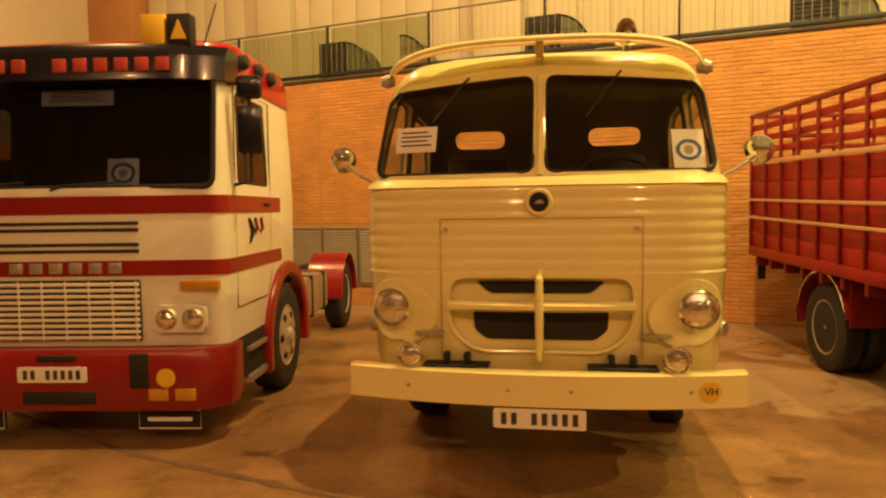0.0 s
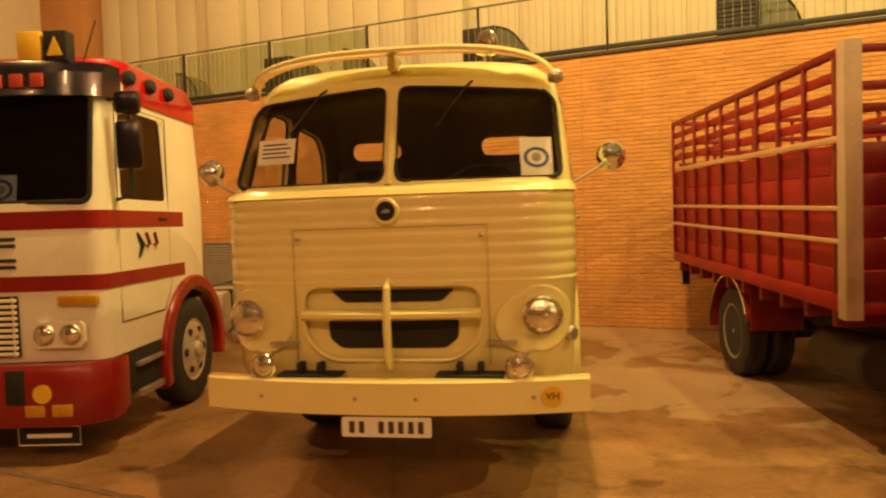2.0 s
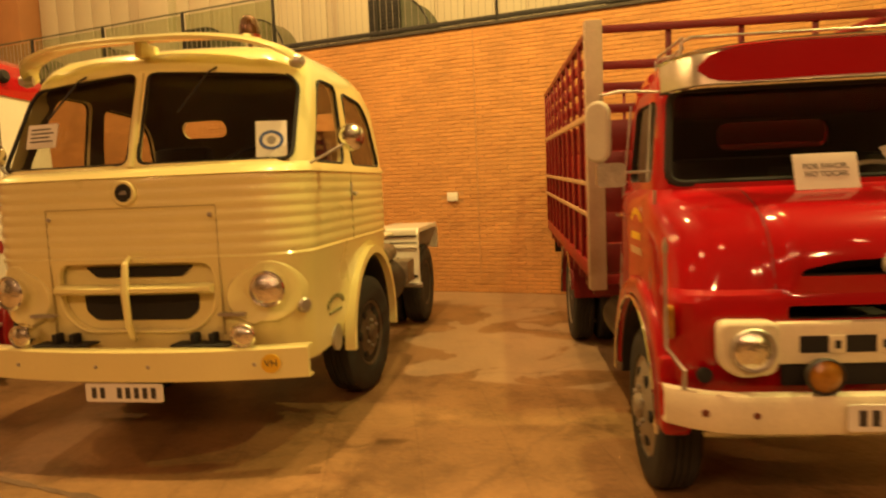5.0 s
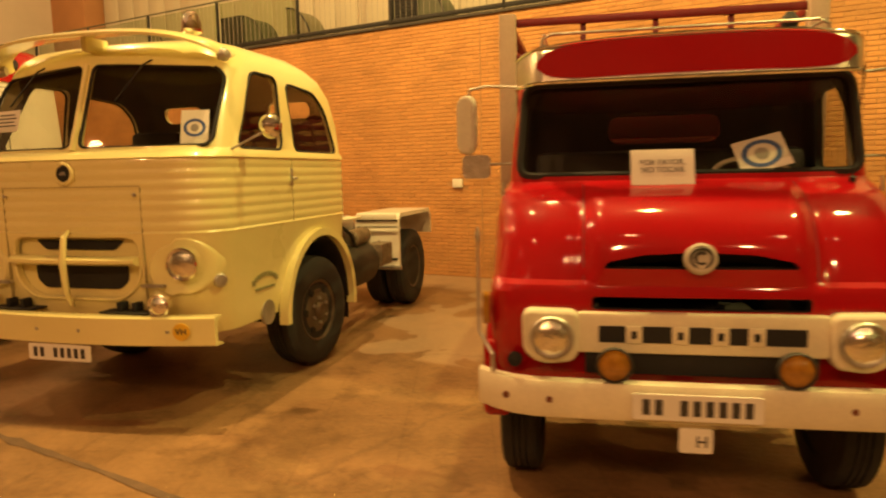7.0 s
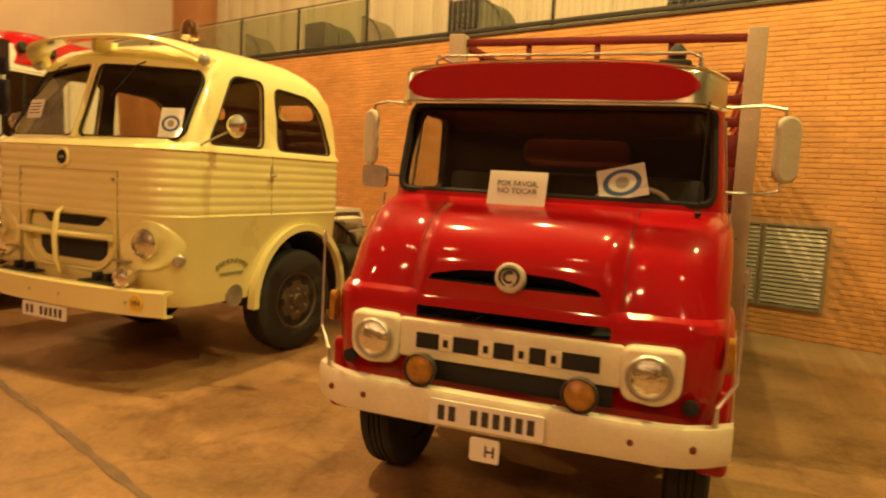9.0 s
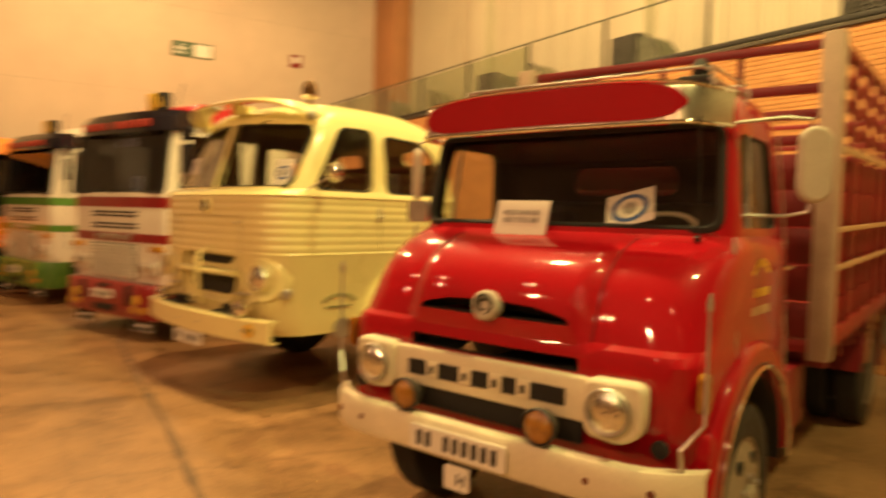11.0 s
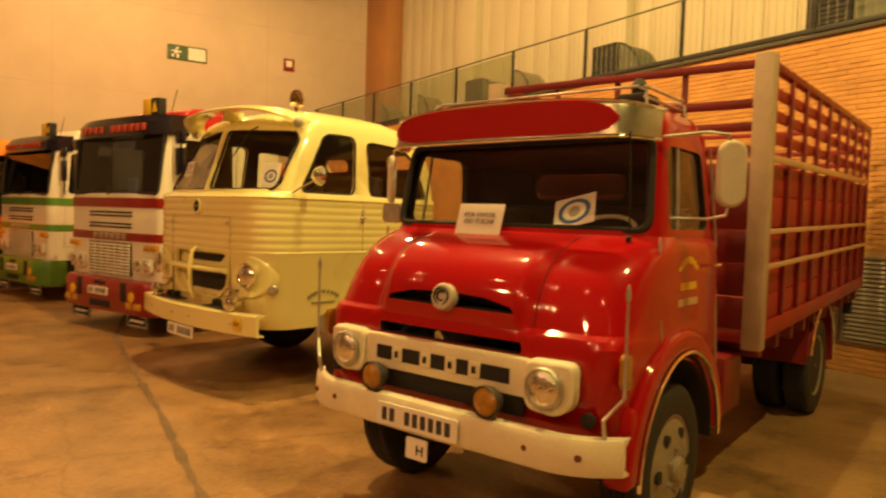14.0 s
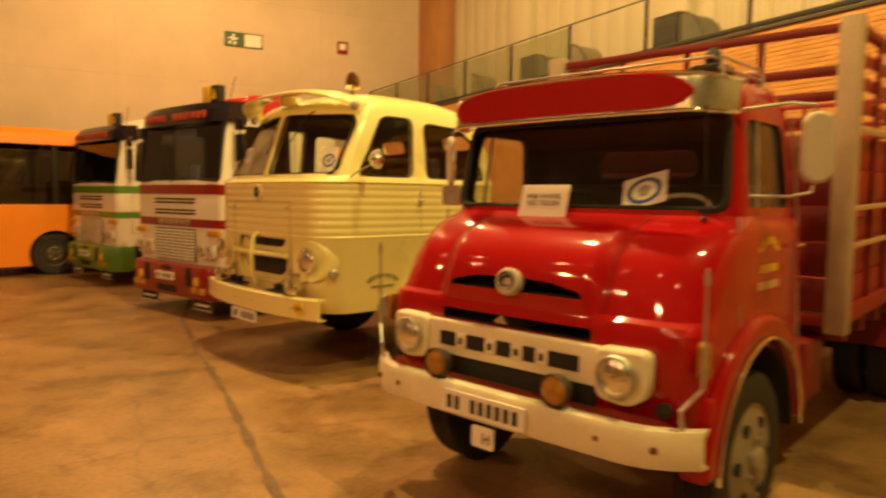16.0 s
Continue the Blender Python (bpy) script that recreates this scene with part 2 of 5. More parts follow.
    cr.inputs["To Min"].default_value, cr.inputs["To Max"].default_value = 0.8, 1.0
    l.new(vo.outputs["Distance"], cr.inputs["Value"])
    dark = n.new("ShaderNodeMix")
    dark.data_type, dark.blend_type = "RGBA", "MULTIPLY"
    dark.inputs["Factor"].default_value = 1.0
    l.new(pale.outputs["Result"], dark.inputs["A"])
    l.new(cr.outputs[0], dark.inputs["B"])
    l.new(dark.outputs["Result"], b.inputs["Base Color"])
    return m


FLOOR = floor_material()


# ---- mesh helpers ----
def box(bm, x0, x1, y0, y1, z0, z1, bev=0.0):
    vs = [bm.verts.new((x, y, z)) for z in (z0, z1) for y in (y0, y1) for x in (x0, x1)]
    fs = [bm.faces.new([vs[i] for i in f]) for f in ((0, 2, 3, 1), (4, 5, 7, 6), (0, 1, 5, 4), (2, 6, 7, 3), (0, 4, 6, 2), (1, 3, 7, 5))]
    if bev:
        es = list({e for f in fs for e in f.edges})
        bmesh.ops.bevel(bm, geom=es, offset=bev, segments=2, affect="EDGES", profile=0.5)
    return bm


def ring_faces(bm, rings, closed=True, cap=True):
    vr = [[bm.verts.new(p) for p in r] for r in rings]
    k = len(rings[0])
    for a, b in zip(vr, vr[1:]):
        for i in range(k if closed else k - 1):
            j = (i + 1) % k
            bm.faces.new((a[i], a[j], b[j], b[i]))
    if cap and closed:
        bm.faces.new(vr[0][::-1])
        bm.faces.new(vr[-1])
    return bm


def frame_of(d):
    d = Vector(d).normalized()
    u = d.cross((0, 0, 1))
    u = u.normalized() if u.length > 1e-3 else Vector((1, 0, 0))
    return u, d.cross(u).normalized()


def tube(bm, pts, r, n=8, loop=False):
    pts = [Vector(p) for p in pts]
    k = len(pts)
    rings = []
    u0 = None
    for i, p in enumerate(pts):
        a = pts[(i - 1) % k] if (loop or i > 0) else p
        b = pts[(i + 1) % k] if (loop or i < k - 1) else p
        d = (b - a).normalized()
        if u0 is None:
            u0 = frame_of(d)[0]
        u0 = (u0 - d * u0.dot(d)).normalized()
        v = d.cross(u0)
        rr = r[i] if isinstance(r, (list, tuple)) else r
        rings.append([p + (u0 * math.cos(t) + v * math.sin(t)) * rr for t in [2 * math.pi * j / n for j in range(n)]])
    if loop:
        rings.append(rings[0])
    return ring_faces(bm, rings, True, not loop)


def rod(bm, a, b, r, n=10):
    return tube(bm, [a, b], r, n)


def lathe(bm, prof, centre, axis, n=28):
    """prof: (radius, height along axis)."""
    axis = Vector(axis).normalized()
    u, v = frame_of(axis)
    c = Vector(centre)
    rings = [[c + axis * h + (u * math.cos(t) + v * math.sin(t)) * max(r, 1e-4) for t in [2 * math.pi * j / n for j in range(n)]] for r, h in prof]
    return ring_faces(bm, rings)


def rrect(x0, x1, z0, z1, r, n=5):
    out = []
    for cx, cz, a0 in ((x1 - r, z1 - r, 0), (x0 + r, z1 - r, 90), (x0 + r, z0 + r, 180), (x1 - r, z0 + r, 270)):
        out += [(cx + r * math.cos(radians(a0 + 90 * i / n)), cz + r * math.sin(radians(a0 + 90 * i / n))) for i in range(n + 1)]
    return out


def rpoly(pts, r, n=4):
    """A polygon with its corners rounded."""
    out = []
    k = len(pts)
    for i in range(k):
        p, a, b = Vector(pts[i]), Vector(pts[i - 1]), Vector(pts[(i + 1) % k])
        da, db = (a - p).normalized(), (b - p).normalized()
        q = min(r, (a - p).length * 0.45, (b - p).length * 0.45)
        s, e = p + da * q, p + db * q
        for j in range(n + 1):
            t = j / n
            out.append(tuple(s * (1 - t) ** 2 + p * 2 * t * (1 - t) + e * t * t))
    return out


def prism(bm, poly, axis, a, b):
    """poly in the two other axes, in the order x, y, z."""
    def at(p, h):
        return {"x": (h, p[0], p[1]), "y": (p[0], h, p[1]), "z": (p[0], p[1], h)}[axis]
    return ring_faces(bm, [[at(p, a) for p in poly], [at(p, b) for p in poly]])


def sweep_frame(bm, poly, axis, h, r, n=6):
    def at(p):
        return {"x": (h, p[0], p[1]), "y": (p[0], h, p[1]), "z": (p[0], p[1], h)}[axis]
    return tube(bm, [at(p) for p in poly], r, n, True)


def finish(me, angle=35):
    me.shade_smooth()
    me.set_sharp_from_angle(angle=radians(angle))


def part(name, bm, material, parent=None, label="", angle=35):
    bmesh.ops.recalc_face_normals(bm, faces=bm.faces)
    me = bpy.data.meshes.new(name)
    bm.to_mesh(me)
    bm.free()
    finish(me, angle)
    me.materials.append(material)
    ob = new(name, me)
    if parent:
        ob.parent = parent
    if label:
        tagged(ob, label)
    return ob


def B():
    return bmesh.new()


def cut(ob, cutters, angle=35):
    """Takes solids (bmesh, material) away from ob."""
    made = []
    for bm, mat in cutters:
        c = part("cutter", bm, mat)
        c.matrix_world = Matrix.Identity(4)
        md = ob.modifiers.new("cut", "BOOLEAN")
        md.object, md.operation, md.solver, md.material_mode = c, "DIFFERENCE", "EXACT", "TRANSFER"
        made.append(c)
    keep, ob.parent = ob.parent, None
    bpy.context.view_layer.update()
    dg = bpy.context.evaluated_depsgraph_get()
    me = bpy.data.meshes.new_from_object(ob.evaluated_get(dg))
    old = ob.data
    ob.modifiers.clear()
    ob.data = me
    me.name = ob.name
    bpy.data.meshes.remove(old)
    finish(me, angle)
    for c in made:
        d = c.data
        bpy.data.objects.remove(c)
        bpy.data.meshes.remove(d)
    ob.parent = keep
    return ob


def thing(name, m, label, category, group="", kind=""):
    ob = new(name)
    ob.empty_display_size = 0.2
    ob.matrix_world = m
    return tagged(ob, label, category, group, kind)


def lettering(name, text, size, m, material, parent, depth=0.002):
    c = bpy.data.curves.new(name, "FONT")
    c.body, c.size, c.extrude, c.align_x, c.align_y = text, size, depth, "CENTER", "CENTER"
    t = new("letters", c)
    bpy.context.view_layer.update()
    me = bpy.data.meshes.new_from_object(t.evaluated_get(bpy.context.evaluated_depsgraph_get()))
    bpy.data.objects.remove(t)
    me.name = name
    me.materials.clear()
    me.materials.append(material)
    ob = new(name, me)
    ob.parent = parent
    ob.matrix_local = m
    return ob


def outline(w, f, bow, r, yb, rb=0.12, bump=0.0, bw=0.49):
    """A cab's plan at one height, counter-clockwise from the front's middle; bump raises the middle panel, with a valley at its edges."""
    half = []
    for i in range(25):
        x = (w - r) * i / 24
        half.append((x, f + bow * (x / w) ** 2))
    fy = half[-1][1]
    for i in range(1, 7):
        t = radians(-90 + 15 * i)
        half.append((w - r + r * math.cos(t), fy + r + r * math.sin(t)))
    y0 = fy + r
    for i in range(1, 5):
        half.append((w, y0 + (yb - rb - y0) * i / 4))
    for i in range(1, 5):
        t = radians(22.5 * i)
        half.append((w - rb + rb * math.cos(t), yb - rb + rb * math.sin(t)))
    half.append((0, yb))
    if bump:
        half = [(x, y - bump * max(0.0, min(1.0, (bw + 0.05 - x) / 0.1)) + 0.35 * bump * math.exp(-((x - bw - 0.02) / 0.04) ** 2) if y < f + 0.3 else y) for x, y in half]
    return half[:-1] + [half[-1]] + [(-x, y) for x, y in half[-2:0:-1]]


def loft(levels, inset=0.0):
    """levels: (z, w, f, bow, r, yb[, bump])."""
    bm = B()
    rings = []
    for lv in levels:
        z, w, f, bow, r, yb = lv[:6]
        bump = lv[6] if len(lv) > 6 else 0.0
        rings.append([(x, y, z) for x, y in outline(w - inset, f + inset, bow, max(0.03, r - inset * 0.5), yb - inset, max(0.03, 0.12 - inset * 0.5), bump)])
    return ring_faces(bm, rings)


# ---- wheels and lamps ----
def wheel(parent, x, y, r, width, side, rim_mat=RIM, rr=0.58, turn=0.0, dish=0.06, holes=6, label="", second=False):
    """A road wheel; side is +1 or -1, the way its face looks."""
    hub = new("wheel")
    hub.parent = parent
    hub.matrix_local = pose(x, y, r, 0, 0, turn + (0 if side > 0 else 180))
    if label:
        tagged(hub, label)
    ri = r * rr
    w2 = width / 2
    bm = B()
    prof = [(ri, -w2 * 0.8), (ri * 1.04, -w2 * 0.95), (r * 0.8, -w2), (r * 0.93, -w2 * 0.96), (r * 0.985, -w2 * 0.8), (r, -w2 * 0.55)]
    for g in (-0.3, 0.0, 0.3):
        prof += [(r, w2 * (g - 0.05)), (r - 0.012, w2 * (g - 0.04)), (r - 0.012, w2 * (g + 0.04)), (r, w2 * (g + 0.05))]
    prof += [(a, -b) for a, b in prof[5::-1]]
    lathe(bm, prof, (0, 0, 0), (1, 0, 0), 40)
    part("tyre", bm, RUBBER, hub)
    bm = B()
    d = w2 - dish
    lathe(bm, [(ri * 1.03, -w2 * 0.75), (ri * 1.03, w2 * 0.86), (ri * 0.99, w2 * 0.92), (ri * 0.93, w2 * 0.84), (ri * 0.9, d + 0.0), (ri * 0.72, d + 0.012), (ri * 0.5, d + 0.035), (ri * 0.42, d + 0.03), (0, d + 0.03)], (0, 0, 0), (1, 0, 0), 36)
    rim = part("rim", bm, rim_mat, hub)
    bm = B()
    lathe(bm, [(ri * 0.27, d), (ri * 0.27, d + 0.045), (ri * 0.2, d + 0.065), (0, d + 0.07)], (0, 0, 0), (1, 0, 0), 20)
    part("hub", bm, rim_mat, hub)
    for i in range(holes):
        a = 2 * math.pi * i / holes
        bm = B()
        lathe(bm, [(ri * 0.125, d - 0.005), (ri * 0.125, d + 0.0235), (0, d + 0.0235)], (0, ri * 0.70 * math.cos(a), ri * 0.68 * math.sin(a)), (1, 0, 0), 12)
        part("hand_hole", bm, MATT, hub)
        a += math.pi / holes
        bm = B()
        lathe(bm, [(0.014, d + 0.02), (0.014, d + 0.05), (0, d + 0.052)], (0, ri * 0.4 * math.cos(a), ri * 0.4 * math.sin(a)), (1, 0, 0), 6)
        part("wheel_nut", bm, STEEL, hub)
    return hub


def lamp(parent, x, y, z, r, name="headlamp", ring=CHROME, lens=LENS, tilt=0.0, deep=0.08):
    """A round lamp that looks to the front."""
    ax = Vector((math.sin(radians(tilt)), -math.cos(radians(tilt)), 0))
    bm = B()
    lathe(bm, [(r * 0.6, -deep), (r * 0.95, -deep * 0.4), (r * 1.06, 0), (r * 1.08, 0.012), (r * 1.0, 0.022), (r * 0.93, 0.012), (0, 0.008)], (x, y, z), ax, 28)
    body = part(name, bm, ring, parent)
    bm = B()
    lathe(bm, [(r * 0.93, 0.010), (r * 0.8, 0.022), (r * 0.45, 0.034), (0, 0.038)], (x, y, z), ax, 24)
    part("lens", bm, lens, body)
    return body


def plate(parent, x, y, z, w, h, name="number_plate", marks=7, gap=2, tilt=0):
    bm = B()
    prism(bm, rrect(x - w / 2, x + w / 2, z - h / 2, z + h / 2, 0.012), "y", y, y + 0.012)
    p = part(name, bm, PAPER, parent, "white plate with dark bars")
    n = marks
    for i in range(n + 1):
        if i == gap:
            continue
        cx = x - w * 0.44 + w * 0.88 * (i + 0.5) / (n + 1)
        bm = B()
        box(bm, cx - w * 0.03, cx + w * 0.03, y - 0.003, y + 0.002, z - h * 0.3, z + h * 0.3)
        part("dark_bar", bm, INK, p)
    return p


def sticker(m, w, h, kind, label):
    t = thing("paper_sign", m, label, "paper sign")
    bm = B()
    box(bm, -w / 2, w / 2, -0.002, 0.002, 0, h)
    sheet = part("sheet", bm, PAPER, t)
    if kind == "ring":
        bm = B()
        k = 28
        cz = h * 0.5
        a = w * 0.40
        rings = []
        for q in (a, a * 0.72):
            rings.append([(q * math.cos(2 * math.pi * i / k), -0.004, cz + q * 0.82 * math.sin(2 * math.pi * i / k)) for i in range(k)])
        ring_faces(bm, rings, True, False)
        part("blue_ring", bm, BLUE, t)
        bm = B()
        lathe(bm, [(a * 0.36, 0.002), (a * 0.36, 0.0035), (0, 0.0035)], (0, 0, cz), (0, -1, 0), 20)
        part("centre_emblem", bm, pm("grey_emblem", (0.35, 0.34, 0.32), 0.6), t)
    elif kind == "text":
        lettering("printed_text", "POR FAVOR,\nNO TOCAR", h * 0.215, pose(0, -0.004, h * 0.52, 90, 0, 0), INK, t, 0.001)
    else:
        for i in range(4):
            bm = B()
            zz = h * (0.25 + 0.17 * i)
            box(bm, -w * 0.38, w * (0.38 - 0.1 * (i % 2)), -0.004, -0.002, zz, zz + h * 0.06)
            part("printed_bar", bm, INK, t)
    return t


def arch_strip(bm, x0, x1, cy, cz, r0, r1, a0=0, a1=180, n=18):
    """A curved strip round a wheel, between two radii, from x0 to x1."""
    rings = []
    for i in range(n + 1):
        t = radians(a0 + (a1 - a0) * i / n)
        c, s = math.cos(t), math.sin(t)
        rings.append([(x0, cy + r0 * c, cz + r0 * s), (x1, cy + r0 * c, cz + r0 * s), (x1, cy + r1 * c, cz + r1 * s), (x0, cy + r1 * c, cz + r1 * s)])
    return ring_faces(bm, rings)


# ---- the hall ----
WALL = pose(1.35, 6.98, 0, 0, 0, -14)      # the brick wall's own frame: x along it, y into it
X_END = -14.2
TOP = 4.24


def structure(name, bm, material, label, m=None, category=""):
    ob = part(name, bm, material)
    ob.matrix_world = m or Matrix.Identity(4)
    return tagged(ob, label, category or name.split("_")[0], "", "structure")


bm = B()
box(bm, -45, 45, -45, 45, -0.2, 0)
structure("floor", bm, FLOOR, "worn stained concrete hall floor")
bm = B()
box(bm, X_END, 26, 0.012, 0.4, 0, TOP - 0.05)
wall_back = structure("wall_back", bm, MORTAR, "orange brick wall under the gallery", WALL, "wall")
bm = B()
box(bm, X_END, 26, -0.03, 2.6, TOP - 0.05, TOP, 0.006)
structure("gallery_floor", bm, CONCRETE, "dark painted edge of the gallery floor", WALL, "gallery")
bm = B()
box(bm, X_END, 26, 2.5, 2.8, TOP, 10)
wall_upper = structure("wall_upper", bm, CLAD, "cream clad wall behind the gallery", WALL, "wall")
bm = B()
box(bm, X_END - 0.4, X_END, -26, 2.8, 0, 10)
wall_end = structure("wall_end", bm, PLASTER, "plain beige rendered end wall", WALL, "wall")
for zz in (2.55, 5.1, 7.65):
    bm = B()
    box(bm, X_END, X_END + 0.003, -26, 1.89, zz, zz + 0.018)
    part("panel_joint", bm, pm("panel_joint_filler", (0.53, 0.45, 0.35), 0.9), wall_end)
for yy in (-1.6, -7.6, -13.6):
    bm = B()
    box(bm, X_END, X_END + 0.0025, yy, yy + 0.016, 0, 10)
    part("panel_joint", bm, bpy.data.materials["panel_joint_filler"], wall_end)
# two unseen walls, kept dark so windscreens reflect little and shadows stay deep
bm = B()
box(bm, 22, 22.4, -26, 2.8, 0, 10)
structure("wall_far", bm, DARKWALL, "unseen hall wall, kept dark to cut reflections", WALL, "wall")
bm = B()
box(bm, X_END - 0.4, 22.4, -26.4, -26, 0, 10)
structure("wall_behind", bm, DARKWALL, "unseen hall wall, kept dark to cut reflections", WALL, "wall")
bm = B()
box(bm, X_END - 0.4, 22.4, -26.4, 2.8, 10, 10.3)
structure("ceiling", bm, CEIL, "dark hall ceiling", WALL)
bm = B()
box(bm, X_END + 0.003, X_END + 1.5, 1.9, 2.497, TOP, 9.99, 0.01)
structure("corner_column", bm, COLUMN, "brown rendered corner column", WALL, "column")
for px, pw in ((-3.6, 1.0), (-9.0, 0.9), (6.0, 1.0)):
    bm = B()
    box(bm, px, px + pw, 2.2, 2.497, TOP, 9.99, 0.01)
    structure("wall_pier", bm, CLAD, "cream wall pier", WALL, "pier")
# cladding sheets of the upper wall
x = X_END + 1.52
while x < 14:
    bm = B()
    box(bm, x + 0.008, x + 0.612, 2.47, 2.497, TOP + 0.002, 9.98, 0.006)
    sh = part("cladding_panel", bm, CLAD, wall_upper)
    x += 0.62
# brick pilaster seam and joint in the wall
for jx in (0.15, -5.9, 6.4):
    bm = B()
    box(bm, jx, jx + 0.02, -0.004, 0.011, 0.3, TOP - 0.06)
    part("movement_joint", bm, MORTAR, wall_back)

# railing along the gallery
rail = thing("gallery_railing", WALL @ pose(0, 0.05, TOP), "black iron railing with thin bars along the gallery edge", "railing", kind="structure")
bm = B()
box(bm, X_END, 22, -0.015, 0.015, 0.95, 0.975, 0.004)
part("handrail", bm, DUCT, rail)
bm = B()
box(bm, X_END, 22, -0.025, 0.025, 0.03, 0.10, 0.004)
part("bottom_rail", bm, IRON, rail)
x = X_END + 0.2
while x < 10:
    bm = B()
    box(bm, x - 0.016, x + 0.016, -0.03, 0.03, 0.0, 0.949, 0.004)
    part("post", bm, IRON, rail)
    x += 2.08
bm = B()
x = X_END + 0.2
while x < 10:
    rod(bm, (x, 0, 0.1), (x, 0, 0.94), 0.004, 5)
    x += 0.115
tagged(part("thin_bars", bm, VENT, rail), kind="stuff")
x = X_END + 0.25
while x < -5:
    bm = B()
    box(bm, x, x + 1.98, 0.03, 0.038, 0.12, 0.92)
    g = part("glass_pane", bm, GLASS_RAIL, rail, "greenish glass railing pane")
    g.visible_shadow = False
    x += 2.08


def cooler(x, boxy, y=0.75, w=0.62, h=0.85):
    c = thing("air_cooler", WALL @ pose(x, y, TOP), "dark air cooler with a curved duct hood on the gallery", "air cooler", "coolers on the gallery")
    if boxy:
        bm = B()
        box(bm, 0, w, 0, 0.3, 0.0, h, 0.015)
        body = part("housing", bm, MATT, c)
        for i in range(11):
            bm = B()
            zz = 0.06 + i * (h - 0.12) / 11
            box(bm, 0.04, w - 0.04, -0.012, -0.001, zz, zz + 0.035)
            part("louvre_blade", bm, IRON, body)
    bm = B()
    poly = [(0.0, 0)] + [(0.62 * math.cos(radians(a)), (h - 0.03) * math.sin(radians(a))) for a in range(0, 91, 10)]
    poly = [(w * 0.9 + p[0], p[1]) for p in poly] if boxy else [(p[0], p[1]) for p in poly]
    prism(bm, poly, "y", 0.05, 0.6)
    part("duct_hood", bm, DUCT if boxy else HOOD, c)
    bm = B()
    ox = w * 0.9 if boxy else 0
    tube(bm, [(ox + 0.63 * math.cos(radians(a)), 0.045, (h - 0.03) * math.sin(radians(a)) + 0.01) for a in range(0, 91, 9)], 0.018, 6)
    part("hood_rim", bm, IRON, c)


for cx, bx in ((2.1, True), (-2.07, True), (-4.55, False), (-6.35, True), (-8.7, False), (-10.9, False), (6.3, True)):
    cooler(cx, bx)

# things on the walls
sg = thing("exit_sign", WALL @ pose(X_END + 0.005, -4.055, 6.22, 0, 0, 90), "green and white exit sign on the end wall", "exit sign")
bm = B()
box(bm, -0.57, 0.57, -0.03, 0, 0, 0.44, 0.008)
part("sign_board", bm, pm("sign_green", (0.035, 0.09, 0.04), 0.5), sg)
bm = B()
box(bm, 0.03, 0.53, -0.036, -0.031, 0.04, 0.40)
part("white_panel", bm, PAPER, sg)
for (a, b_, c_, d_) in ((-0.33, 0.31, -0.26, 0.38), (-0.37, 0.18, -0.27, 0.30), (-0.45, 0.07, -0.38, 0.16), (-0.30, 0.05, -0.24, 0.17), (-0.26, 0.22, -0.17, 0.27), (-0.46, 0.23, -0.38, 0.28)):
    bm = B()
    prism(bm, rrect(a, c_, b_, d_, 0.03), "y", -0.036, -0.031)
    part("pictogram_bar", bm, PAPER, sg)
al = thing("alarm_plate", WALL @ pose(X_END + 0.005, -0.88, 6.36, 0, 0, 90), "small red and white alarm plate on the end wall", "sign")
bm = B()
box(bm, -0.18, 0.18, -0.03, 0, 0, 0.4, 0.006)
part("red_board", bm, RED_BAND, al)
bm = B()
box(bm, -0.1, 0.1, -0.035, -0.031, 0.14, 0.34)
part("white_field", bm, PAPER, al)
wb = thing("wall_socket_box", WALL @ pose(-0.27, 0.0, 1.49), "small white box on the brick wall", "junction box")
bm = B()
box(bm, -0.09, 0.09, -0.05, 0.0, 0, 0.14, 0.01)
part("cover", bm, WHITE, wb)


def louvre(x0, n, label):
    v = thing("wall_louvre", WALL @ pose(x0, 0.0, 0.38), label, "ventilation louvre", "louvres in the brick wall")
    bm = B()
    for a, b_ in ((0, 0.03), (0.72, 0.75)):
        box(bm, a, b_, -0.03, 0.01, 0, 1.06)
    for a, b_ in ((0, 0.03), (1.03, 1.06)):
        box(bm, 0.03, 0.72, -0.028, 0.01, a, b_)
    part("frame", bm, VENT, v)
    bm = B()
    box(bm, 0.03, 0.72, 0.002, 0.011, 0.03, 1.03)
    part("backing", bm, MATT, v)
    for i in range(n):
        z = 0.05 + i * 0.98 / n
        bm = B()
        ring_faces(bm, [[(q, -0.025, z), (q, -0.02, z - 0.006), (q, 0.0, z + 0.04), (q, -0.004, z + 0.046)] for q in (0.03, 0.72)])
        part("slat", bm, VENT, v)


for q in (2.43, 3.2, 3.97, -7.4, -6.62, -5.84, -5.06):
    louvre(q, 18, "grey steel ventilation louvre low in the brick wall")

# joint across the floor
bm = B()
pts = [(-5.2, 1.45), (-2.95, 0.38), (-1.0, -0.22), (0.8, -0.72), (2.55, -1.27), (6.0, -2.3), (12, -4.1)]
for (ax, ay), (bx, by) in zip(pts, pts[1:]):
    k = 14
    for i in range(k):
        qx, qy = ax + (bx - ax) * i / k, ay + (by - ay) * i / k
        rx, ry = ax + (bx - ax) * (i + 1) / k, ay + (by - ay) * (i + 1) / k
        w0, w1 = 0.03 + 0.045 * noise.noise((qx * 5, qy * 5, 0)), 0.03 + 0.045 * noise.noise((rx * 5, ry * 5, 0))
        vs = [bm.verts.new(p) for p in ((qx, qy - w0, 0.004), (rx, ry - w1, 0.004), (rx, ry + w1, 0.004), (qx, qy + w0, 0.004))]
        bm.faces.new(vs)
